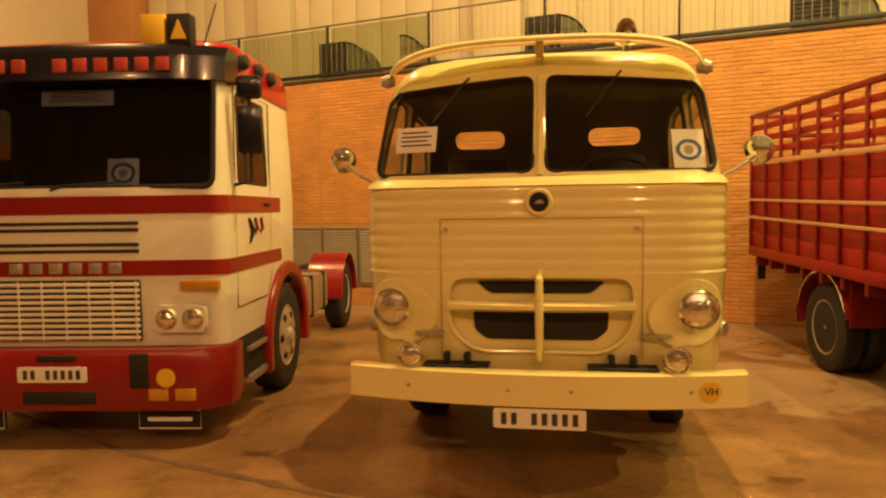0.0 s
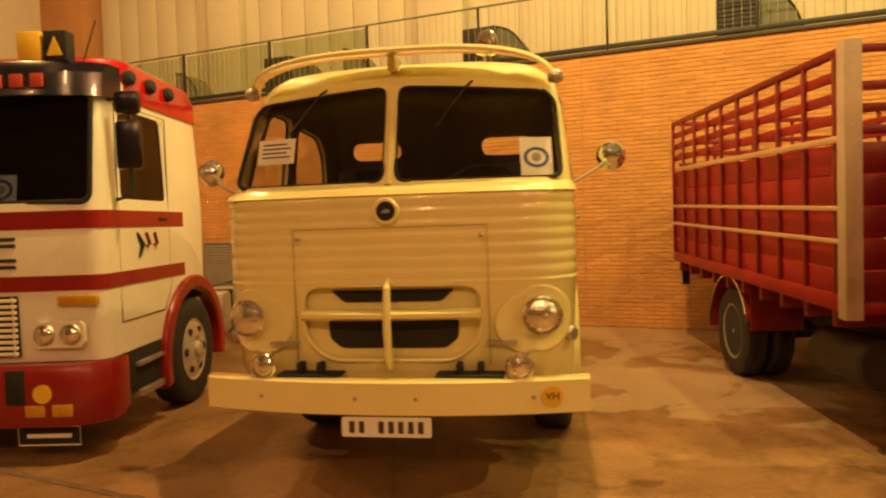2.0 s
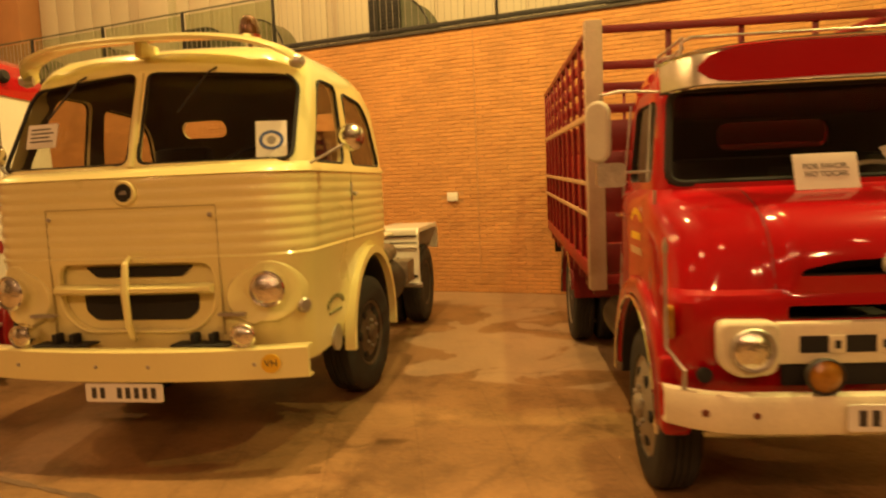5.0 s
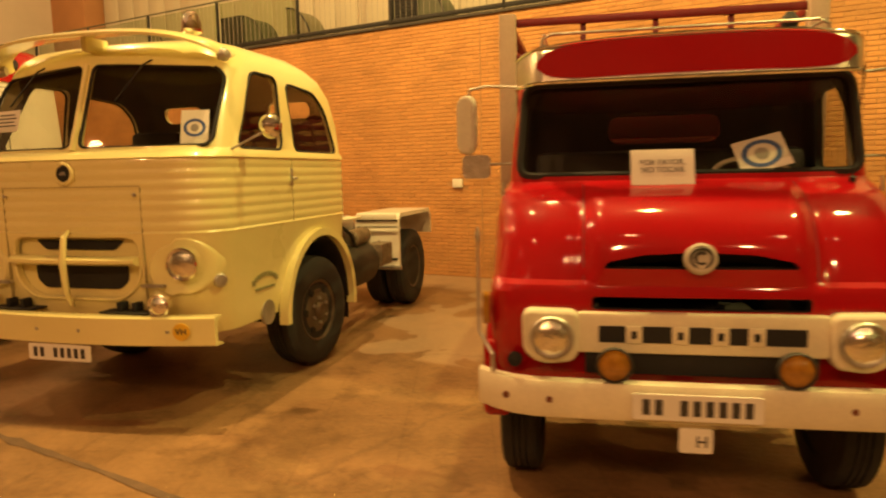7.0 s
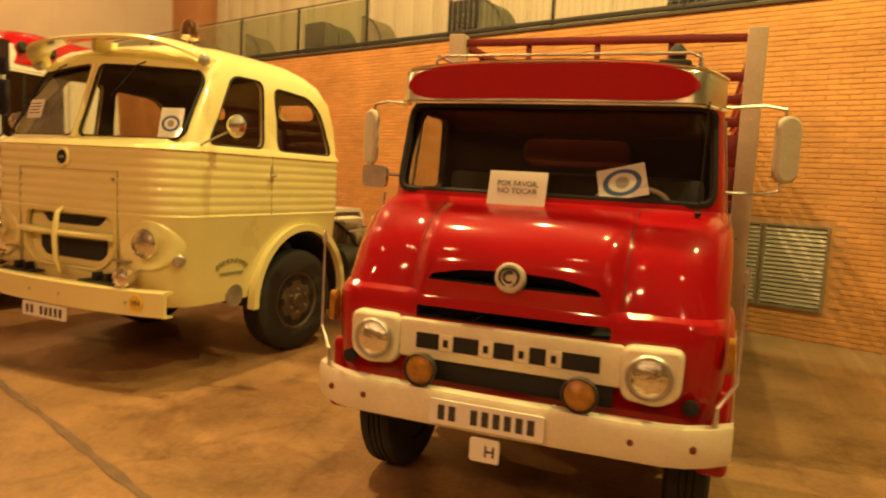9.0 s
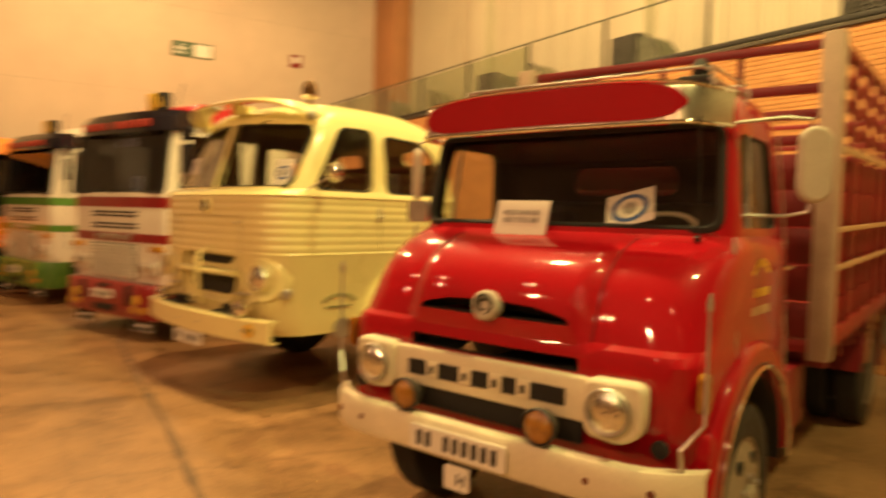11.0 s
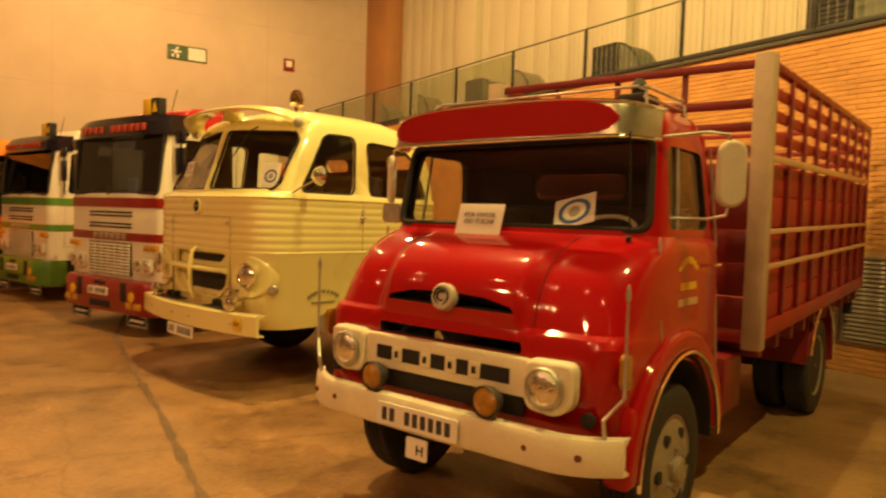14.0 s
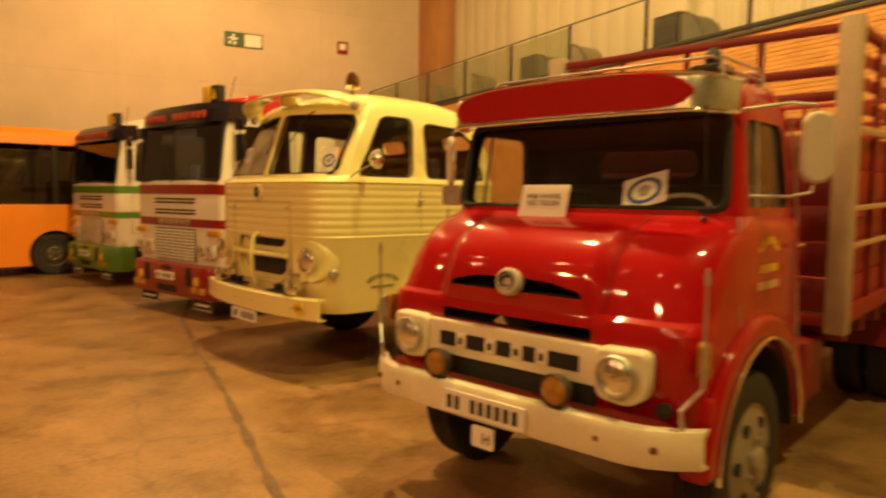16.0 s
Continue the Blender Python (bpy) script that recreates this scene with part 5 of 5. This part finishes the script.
    lathe(bm, [(0.016, 0), (0.014, 0.02), (0, 0.022)], (0.78, 0.46, 1.66), (0, -0.5, 1), 10)
    part("aerial", bm, IRON, t)


red_lorry()
EB = pose(4.178, -0.705, 0, 0, 0, 4.5)
sticker(EB @ pose(-0.115, 0.385, 1.655, -17, 0, 2), 0.31, 0.185, "text", "white printed card propped on the red bonnet")
sticker(EB @ pose(0.42, 0.545, 1.72, -32, -14, 3), 0.25, 0.2, "ring", "white card with a blue ring inside the windscreen")


# ---- boxy cab-over tractor units ----
def boxy_truck(m, label, base, band, low, top, roof, door_art, header):
    t = thing("tractor_truck", m, label, "truck", "parked trucks")
    lv = [(0.75, 1.19, 0.02, 0.04, 0.12, 2.05), (1.25, 1.20, 0.0, 0.04, 0.12, 2.12), (1.74, 1.20, 0.0, 0.04, 0.12, 2.14), (1.92, 1.20, 0.01, 0.04, 0.12, 2.14), (2.3, 1.185, 0.05, 0.05, 0.13, 2.13),
          (2.72, 1.165, 0.11, 0.05, 0.14, 2.1), (2.80, 1.16, 0.13, 0.05, 0.15, 2.09), (2.88, 1.13, 0.2, 0.05, 0.2, 2.02), (2.92, 1.05, 0.3, 0.05, 0.2, 1.9)]
    cab = part("cab", loft(lv), base, t, "", 30)
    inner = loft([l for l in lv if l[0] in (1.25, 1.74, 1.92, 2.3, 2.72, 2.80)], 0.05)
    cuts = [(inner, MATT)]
    ws = rrect(-1.12, 1.12, 1.945, 2.70, 0.07)
    bm = B()
    cuts.append((prism(bm, ws, "y", -0.3, 0.4), MATT))
    side = [(0.36, 1.97), (0.42, 2.62), (1.18, 2.62), (1.18, 1.97)]
    for s in (-1, 1):
        bm = B()
        cuts.append((prism(bm, rpoly(side, 0.06), "x", s * 0.9, s * 1.5), MATT))
        bm = B()
        lathe(bm, [(0.62, 0.65 * s), (0.62, 1.5 * s)], (0, 1.72, 0.5), (1, 0, 0), 36)
        cuts.append((bm, MATT))
    cut(cab, cuts, 30)
    bm = B()
    vs = [[(p[0], 0.022 + o + (p[1] - 1.92) * 0.125 + 0.035 * (p[0] / 1.2) ** 2, p[1]) for p in ws] for o in (0, 0.006)]
    ring_faces(bm, vs)
    g = part("windscreen", bm, GLASS_BLUE, t)
    g.visible_shadow = False
    bm = B()
    tube(bm, [(p[0], p[1] - 0.01, p[2]) for p in vs[0]], 0.02, 6, True)
    part("rubber_seal", bm, MATT, g)
    # painted bands round front and sides
    def bandpiece(z0, z1, mat, name="painted_band", d=0.006):
        bm = B()
        rings = []
        ol0 = outline(1.20 + d, -d, 0.04, 0.12, 2.14)
        half = [p for p in ol0 if p[1] < 2.0]
        n0 = [p for p in half if p[0] >= 0]
        n1 = [p for p in half if p[0] < 0]
        n0.sort(key=lambda p: (p[1] + p[0] * 0.02))
        n1.sort(key=lambda p: -(p[1] - p[0] * 0.02))
        pts = n1 + n0
        for (x, y) in pts:
            rings.append([(x, y, z0), (x, y, z1), (x * 0.99, y + 0.012, z1), (x * 0.99, y + 0.012, z0)])
        ring_faces(bm, rings)
        return part(name, bm, mat, t)
    bandpiece(1.75, 1.885, band)
    bandpiece(1.285, 1.40, band)
    # black header board with bars for letters
    bm = B()
    rings = []
    for i in range(17):
        u = -1 + 2 * i / 16
        x, yy = 1.2 * u, 0.02 + 0.13 * abs(u) ** 6
        rings.append([(x, yy, 2.66), (x, yy + 0.02, 2.82), (x, yy + 0.10, 2.915 - 0.02 * u * u), (x, yy + 0.3, 2.925 - 0.02 * u * u), (x, yy + 0.3, 2.66)])
    ring_faces(bm, rings)
    hd = part("header_visor", bm, header, t, "dark header visor with red bars")
    for i in range(11):
        if i in (4,):
            continue
        cx = -0.78 + i * 0.156
        bm = B()
        box(bm, cx - 0.05, cx + 0.05, 0.012, 0.03, 2.71, 2.80, 0.006)
        part("header_bar", bm, pm("faded_red_letters", (0.42, 0.05, 0.03), 0.6) if "faded_red_letters" not in bpy.data.materials else bpy.data.materials["faded_red_letters"], hd)
    # roof fairing
    bm = B()
    ring_faces(bm, [[(x, y, z) for x, y in outline(w, f, 0.05, 0.25, yb)] for z, w, f, yb in ((2.70, 1.182, 0.33, 2.125), (2.86, 1.175, 0.40, 2.11), (2.98, 1.14, 0.5, 2.06), (3.04, 1.05, 0.62, 1.95), (3.06, 0.85, 0.8, 1.75))])
    rf = part("roof_cap", bm, roof, t)
    for s in (-1, 1):
        for yy in (0.62, 1.0, 1.38):
            bm = B()
            lathe(bm, [(0.03, -0.02), (0.055, 0.0), (0.06, 0.03), (0.045, 0.06), (0, 0.065)], (s * 1.17, yy, 2.86), (s, -0.2, 0.3), 16)
            part("roof_marker_lamp", bm, MATT, rf)
    # grille
    for i, zz in enumerate((1.46, 1.51, 1.62, 1.67)):
        bm = B()
        box(bm, -0.56, 0.56, -0.010, 0.01, zz, zz + 0.024, 0.004)
        part("intake_slot", bm, MATT, t)
    bm = B()
    box(bm, -0.56, 0.56, -0.012, 0.01, 0.80, 1.255)
    gp = part("grille_panel", bm, MATT, t)
    for i in range(10):
        zz = 0.81 + i * 0.0445
        bm = B()
        box(bm, -0.56, 0.56, -0.03, -0.0125, zz, zz + 0.026, 0.005)
        part("grille_slat", bm, base, gp)
    for i in range(7):
        xx = -0.54 + i * 0.18
        bm = B()
        box(bm, xx - 0.006, xx + 0.006, -0.034, -0.0305, 0.80, 1.25)
        part("grille_rib", bm, base, gp)
    for i in range(6):
        cx = -0.38 + i * 0.152
        bm = B()
        box(bm, cx - 0.05, cx + 0.05, -0.022, -0.003, 1.305, 1.385, 0.008)
        part("maker_bar", bm, STEEL, t)
    for s in (-1, 1):
        bm = B()
        prism(bm, rrect(min(s * 0.66, s * 1.06), max(s * 0.66, s * 1.06), 0.86, 1.06, 0.05), "y", -0.02, 0.03)
        fr = part("lamp_frame", bm, base, t)
        for cx in (0.76, 0.96):
            lamp(t, s * cx, -0.015, 0.96, 0.075, "headlamp", STEEL, LENS, 0, 0.02)
        bm = B()
        box(bm, min(s * 0.86, s * 1.16), max(s * 0.86, s * 1.16), -0.008, 0.05, 1.17, 1.25, 0.015)
        part("indicator", bm, FOG_YELLOW, t)
    # bumper
    bm = B()
    rings = []
    for i in range(21):
        u = -1 + 2 * i / 20
        y = -0.13 + 0.20 * max(0, (abs(u) - 0.8) / 0.2) ** 2
        rings.append([(1.21 * u, y + a, z) for a, z in ((0.02, 0.29), (0.0, 0.32), (0, 0.70), (0.03, 0.745), (0.2, 0.745), (0.2, 0.29))])
    ring_faces(bm, rings)
    bp = part("bumper", bm, low, t, "painted deep bumper")
    for s in (-1, 1):
        bm = B()
        box(bm, s * 0.59 - 0.075, s * 0.59 + 0.075, -0.137, -0.10, 0.46, 0.72, 0.01)
        part("step_recess", bm, MATT, bp)
        bm = B()
        lathe(bm, [(0.07, 0), (0.07, 0.01), (0, 0.012)], (s * 0.79, -0.127, 0.54), (0, -1, 0), 20)
        part("round_reflector", bm, YELLOW, bp)
        for cx in (0.73, 0.93):
            bm = B()
            box(bm, s * cx - 0.075, s * cx + 0.075, -0.137, -0.10, 0.37, 0.46, 0.008)
            part("fog_lamp", bm, FOG_YELLOW, bp)
        bm = B()
        box(bm, s * 0.76 - 0.25, s * 0.76 + 0.25, -0.02, -0.008, 0.12, 0.285, 0.004)
        fl = part("mud_flap", bm, MATT, t)
        bm = B()
        sweep_frame(bm, [(s * 0.76 - 0.235, 0.13), (s * 0.76 + 0.235, 0.13), (s * 0.76 + 0.235, 0.27), (s * 0.76 - 0.235, 0.27)], "y", -0.022, 0.006, 4)
        part("flap_edge", bm, PAPER, fl)
        bm = B()
        box(bm, s * 0.76 - 0.17, s * 0.76 + 0.17, -0.024, -0.0205, 0.185, 0.215)
        part("flap_bar", bm, PAPER, fl)
        # mirrors, door parts, arch, wheels
        bm = B()
        tube(bm, [(s * 1.15, 0.30, 2.66), (s * 1.36, 0.22, 2.66), (s * 1.36, 0.22, 1.98), (s * 1.19, 0.30, 1.96)], 0.014, 6)
        ar = part("mirror_frame", bm, MATT, t)
        for z0, z1 in ((2.16, 2.5), (2.54, 2.70)):
            bm = B()
            box(bm, s * 1.36 - 0.1, s * 1.36 + 0.1, 0.18, 0.25, z0, z1, 0.03)
            part("mirror_housing", bm, BLACK, ar)
        bm = B()
        sweep_frame(bm, [(0.30, 1.0), (0.32, 2.64), (1.24, 2.64), (1.24, 1.2), (1.1, 1.0)], "x", s * 1.196, 0.006, 4)
        part("door_gap", bm, MATT, t)
        bm = B()
        vs = [[(s * (1.185 + o - (p[1] - 1.95) * 0.04), p[0], p[1]) for p in rpoly(side, 0.06)] for o in (0, 0.005)]
        ring_faces(bm, vs)
        g = part("door_window", bm, GLASS_DARK, t)
        g.visible_shadow = False
        bm = B()
        box(bm, s * 1.205 - 0.012, s * 1.205 + 0.012, 1.02, 1.18, 1.80, 1.83, 0.006)
        part("door_handle", bm, MATT, t)
        for i in range(3):
            bm = B()
            tube(bm, [(s * 1.207, 0.62 + i * 0.14, 1.5 + 0.1 * math.sin(i)), (s * 1.207, 0.68 + i * 0.14, 1.6), (s * 1.207, 0.6 + i * 0.16, 1.7)], [0.012, 0.03, 0.012] if i == 0 else 0.016, 5)
            part("door_emblem", bm, MATT if i == 0 else door_art, t)
        bm = B()
        arch_strip(bm, s * 1.10, s * 1.25, 1.72, 0.5, 0.63, 0.765, -12, 196, 24)
        wg = part("wheel_arch", bm, low, t)
        md = wg.modifiers.new("soft", "BEVEL")
        md.width, md.segments, md.limit_method = 0.025, 2, "ANGLE"
        bm = B()
        box(bm, min(s * 0.9, s * 1.22), max(s * 0.9, s * 1.22), 0.55, 1.02, 0.34, 0.40, 0.01)
        part("cab_step", bm, STEEL, t)
        bm = B()
        box(bm, min(s * 1.0, s * 1.19), max(s * 1.0, s * 1.19), 0.36, 1.0, 0.40, 0.76, 0.02)
        part("step_well", bm, MATT, t)
        bm = B()
        box(bm, min(s * 1.0, s * 1.225), max(s * 1.0, s * 1.225), 0.50, 0.98, 0.60, 0.64, 0.01)
        part("cab_step", bm, STEEL, t)
        bm = B()
        box(bm, min(s * 1.0, s * 1.215), max(s * 1.0, s * 1.215), 0.07, 0.35, 0.32, 0.74, 0.02)
        part("bumper_end", bm, low, t)
        bm = B()
        rod(bm, (s * 1.187, 0.62, 1.97), (s * 1.162, 0.66, 2.62), 0.013, 6)
        part("quarter_light_bar", bm, MATT, t)
        wheel(t, s * 1.07, 1.72, 0.52, 0.28, s, SILVER, 0.58, 0, 0.02)
        wheel(t, s * 1.02, 5.3, 0.50, 0.27, s, SILVER, 0.58, 0, 0.1)
        bm = B()
        arch_strip(bm, min(s * 0.68, s * 1.2), max(s * 0.68, s * 1.2), 5.3, 0.5, 0.6, 0.63, 0, 180, 20)
        part("rear_mudguard", bm, low, t)
        bm = B()
        box(bm, min(s * 0.7, s * 1.15), max(s * 0.7, s * 1.15), 2.75, 3.95, 0.5, 0.98, 0.05)
        tk = part("fuel_tank", bm, STEEL, t)
        for yy in (3.0, 3.65):
            bm = B()
            box(bm, min(s * 0.69, s * 1.16), max(s * 0.69, s * 1.16), yy, yy + 0.05, 0.49, 0.99)
            part("tank_strap", bm, MATT, tk)
        bm = B()
        box(bm, s * 0.42 - 0.04, s * 0.42 + 0.04, 0.3, 6.2, 0.7, 0.92, 0.01)
        part("chassis_rail", bm, CHASSIS, t)
    bm = B()
    box(bm, -1.0, 1.0, 1.65, 1.79, 0.42, 0.58, 0.02)
    part("front_axle", bm, CHASSIS, t)
    bm = B()
    box(bm, -1.0, 1.0, 5.23, 5.37, 0.42, 0.58, 0.02)
    part("rear_axle", bm, CHASSIS, t)
    bm = B()
    box(bm, -0.5, 0.5, 0.4, 2.0, 0.5, 0.8, 0.05)
    part("engine_underside", bm, CHASSIS, t)
    plate(bp, -0.06, -0.148, 0.57, 0.52, 0.115)
    bm = B()
    box(bm, -0.3, 0.26, -0.137, -0.10, 0.34, 0.44, 0.01)
    part("lower_slot", bm, MATT, bp)
    bm = B()
    box(bm, -0.18, 0.12, -0.137, -0.10, 0.66, 0.71, 0.01)
    part("upper_slot", bm, MATT, bp)
    # wipers and roof signs, aerial
    for x0, x1 in ((-0.9, -0.3), (-0.1, 0.5)):
        bm = B()
        tube(bm, [(x0, 0.0, 1.93), (x0 + 0.1, -0.005, 1.96), (x1, 0.0, 1.985)], 0.009, 5)
        part("wiper", bm, MATT, t)
    for cx, mt in ((0.66, YELLOW), (0.86, MATT)):
        bm = B()
        box(bm, cx - 0.09, cx + 0.09, 0.14, 0.26, 2.905, 3.11, 0.008)
        s_ = part("roof_sign", bm, mt, t)
        if mt is MATT:
            bm = B()
            prism(bm, [(cx - 0.06, 2.94), (cx + 0.06, 2.94), (cx, 3.07)], "y", 0.132, 0.139)
            part("triangle", bm, YELLOW, s_)
    bm = B()
    rod(bm, (0.98, 0.3, 2.9), (1.08, 0.34, 3.22), 0.006, 5)
    part("aerial", bm, MATT, t)
    # seats
    for s in (-0.6, 0.6):
        bm = B()
        box(bm, s - 0.27, s + 0.27, 1.3, 1.46, 1.4, 2.25, 0.05)
        part("seat", bm, SEAT, t)
    bm = B()
    box(bm, -1.1, 1.1, 0.15, 0.45, 1.7, 1.9, 0.05)
    part("dashboard", bm, SEAT, t)
    for o in t.children_recursive:
        if o.type == "MESH" and (o.parent is t or o.parent.parent is t) and not o.parent.name.startswith("wheel"):
            for q in o.data.vertices:
                if q.co.z > 1.92:
                    q.co.z = 1.92 + (q.co.z - 1.92) * 1.12
    return t


WM = pose(-3.54, 0.52, 0, 0, 0, 7.5)
boxy_truck(WM, "white cab-over tractor truck with red bands and black header", WHITE, RED_BAND, RED_BAND, BLACK, RED, RED_BAND, BLACK)
sticker(WM @ pose(0.42, 0.075, 1.95, -7, 0, 0), 0.24, 0.22, "ring", "white card with a blue ring behind the windscreen")
sticker(WM @ pose(0.05, 0.155, 2.58, -7, 0, 0), 0.56, 0.12, "bars", "narrow white name card behind the windscreen")
GM = pose(-8.15, 0.65, 0, 0, 0, 4)
boxy_truck(GM, "white cab-over tractor truck with green bands and bumper", WHITE, GREEN, GREEN, BLACK, WHITE, GREEN, BLACK)


# ---- orange city bus ----
def city_bus():
    t = thing("city_bus", pose(-11.0, -1.34, 0, 0, 0, -2), "orange city bus with dark window band", "bus")
    lv = [(0.22, 1.2, 0.12, 0.05, 0.2, 9.4), (0.8, 1.24, 0.02, 0.05, 0.22, 9.5), (1.4, 1.25, 0.0, 0.05, 0.22, 9.5), (2.6, 1.24, 0.12, 0.05, 0.22, 9.4), (2.95, 1.22, 0.2, 0.05, 0.24, 9.35), (3.06, 1.1, 0.4, 0.05, 0.3, 9.1), (3.1, 0.85, 0.7, 0.05, 0.3, 8.8)]
    body = part("body", loft(lv), ORANGE, t, "", 30)
    cuts = [(loft([l for l in lv if l[0] in (0.8, 1.4, 2.6, 2.95)], 0.06), MATT)]
    bm = B()
    cuts.append((prism(bm, rrect(-1.1, 1.1, 1.25, 2.5, 0.1), "y", -0.3, 0.35), MATT))
    bm = B()
    cuts.append((prism(bm, rrect(-0.95, 0.95, 2.62, 2.9, 0.05), "y", -0.3, 0.3), MATT))
    for s in (-1, 1):
        bm = B()
        cuts.append((prism(bm, rrect(0.36, 8.9, 1.5, 2.74, 0.06), "x", s * 0.9, s * 1.6), MATT))
        for cy in (1.75, 7.0):
            bm = B()
            lathe(bm, [(0.50, 0.7 * s), (0.50, 1.6 * s)], (0, cy, 0.45), (1, 0, 0), 30)
            cuts.append((bm, MATT))
    cut(body, cuts, 30)
    for s in (-1, 1):
        for i in range(6):
            y0 = 0.39 + i * 1.42
            bm = B()
            box(bm, s * 1.205 - 0.004, s * 1.205 + 0.004, y0, y0 + 1.34, 1.51, 2.73, 0.0)
            g = part("side_window", bm, GLASS_DARK, t)
            g.visible_shadow = False
            bm = B()
            box(bm, s * 1.205 - 0.02, s * 1.205 + 0.02, y0 + 1.34, y0 + 1.42, 1.51, 2.73, 0.004)
            part("window_post", bm, MATT, g)
        lettering("fleet_number", "890", 0.19, pose(s * 1.213, 0.62, 2.62, 90, 0, 90 * s), PAPER, t)
        for cy in (1.75, 7.0):
            wheel(t, s * 1.0, cy, 0.45, 0.27, s, bpy.data.materials["dark_rim"], 0.58, 0, 0.05, 6)
        bm = B()
        prism(bm, rrect(s * 1.1 - 0.08, s * 1.1 + 0.08, 0.95, 2.1, 0.07), "y", 0.02, 0.12)
        part("corner_window", bm, BLACK, t)
        bm = B()
        prism(bm, rrect(s * 0.88 - 0.17, s * 0.88 + 0.17, 0.66, 0.86, 0.04), "y", 0.0, 0.08)
        hl = part("headlamp", bm, LENS, t)
        bm = B()
        sweep_frame(bm, rrect(s * 0.88 - 0.19, s * 0.88 + 0.19, 0.64, 0.88, 0.05), "y", 0.005, 0.02, 6)
        part("lamp_rim", bm, MATT, hl)
        bm = B()
        tube(bm, [(s * 1.1, 0.15, 2.7), (s * 1.3, -0.1, 2.6), (s * 1.3, -0.1, 2.3)], 0.018, 6)
        box(bm, s * 1.3 - 0.09, s * 1.3 + 0.09, -0.14, -0.07, 1.98, 2.35, 0.03)
        part("mirror", bm, MATT, t)
    bm = B()
    prism(bm, rrect(-1.1, 1.1, 1.25, 2.5, 0.1), "y", 0.10, 0.108)
    bmesh.ops.rotate(bm, cent=(0, 0.1, 1.25), matrix=Matrix.Rotation(radians(-5), 3, "X"), verts=bm.verts)
    g = part("windscreen", bm, GLASS_DARK, t)
    g.visible_shadow = False
    bm = B()
    box(bm, -0.95, 0.95, 0.22, 0.24, 2.62, 2.9)
    part("destination_blind", bm, BLACK, t)
    bm = B()
    box(bm, -1.2, 1.2, -0.02, 0.1, 0.34, 0.58, 0.04)
    part("bumper", bm, MATT, t)
    for i in range(4):
        for s in (-0.75, 0.75):
            bm = B()
            box(bm, s - 0.4, s + 0.4, 2.0 + i * 1.6, 2.12 + i * 1.6, 1.2, 2.0, 0.05)
            part("passenger_seat", bm, SEAT, t)
    bm = B()
    box(bm, -1.15, 1.15, 0.5, 9.2, 0.78, 0.84)
    part("bus_floor", bm, CHASSIS, t)


city_bus()


# ---- bricks of the wall ----
def brick_mesh(name, w, d, h):
    me = bpy.data.meshes.new(name)
    x, z, c = w / 2, h / 2, 0.004
    v = [(-x, 0.02, -z), (x, 0.02, -z), (x, 0.02, z), (-x, 0.02, z), (-x, c - d, -z), (x, c - d, -z), (x, c - d, z), (-x, c - d, z),
         (-x + c, -d, -z + c), (x - c, -d, -z + c), (x - c, -d, z - c), (-x + c, -d, z - c)]
    f = [(0, 1, 5, 4), (1, 2, 6, 5), (2, 3, 7, 6), (3, 0, 4, 7), (4, 5, 9, 8), (5, 6, 10, 9), (6, 7, 11, 10), (7, 4, 8, 11), (8, 9, 10, 11)]
    me.from_pydata(v, [], f)
    me.materials.append(BRICK)
    return me


BW, BH, JT = 0.245, 0.052, 0.011
one = brick_mesh("brick", BW, 0.0, BH)
tmpl_v = np.array([v.co[:] for v in one.vertices])
tmpl_f = [tuple(p.vertices) for p in one.polygons]
rng = random.Random(4)
vs, fs, count = [], [], 0
row, z = 0, BH / 2 + JT
while z < TOP - 0.08:
    x = X_END + 0.15 + (0.0 if row % 2 else (BW + JT) / 2)
    while x < 9.5:
        near = -1.3 < x < 1.35 and 1.15 < z < 3.0
        inside = any(a - 0.13 < x < a + 0.88 for a in (2.43, 3.2, 3.97, -7.4, -6.62, -5.84, -5.06)) and 0.33 < z < 1.5
        if not inside and not (-0.4 < x < -0.14 and 1.45 < z < 1.67):
            dy = rng.uniform(-0.0025, 0.0025)
            if near and count < 300:
                ob = new("brick", one)
                ob.parent = wall_back
                ob.location = (x, 0.004 + dy, z)
                count += 1
            else:
                k = len(vs) * 12
                vs.append(tmpl_v + (x, 0.004 + dy, z))
                fs += [tuple(i + k for i in f) for f in tmpl_f]
        x += BW + JT
    z += BH + JT
    row += 1
me = bpy.data.meshes.new("bricks")
me.from_pydata(np.concatenate(vs).tolist(), [], fs)
me.materials.append(BRICK_JOINED)
rest = new("bricks", me)
rest.parent = wall_back
tagged(rest, kind="stuff")
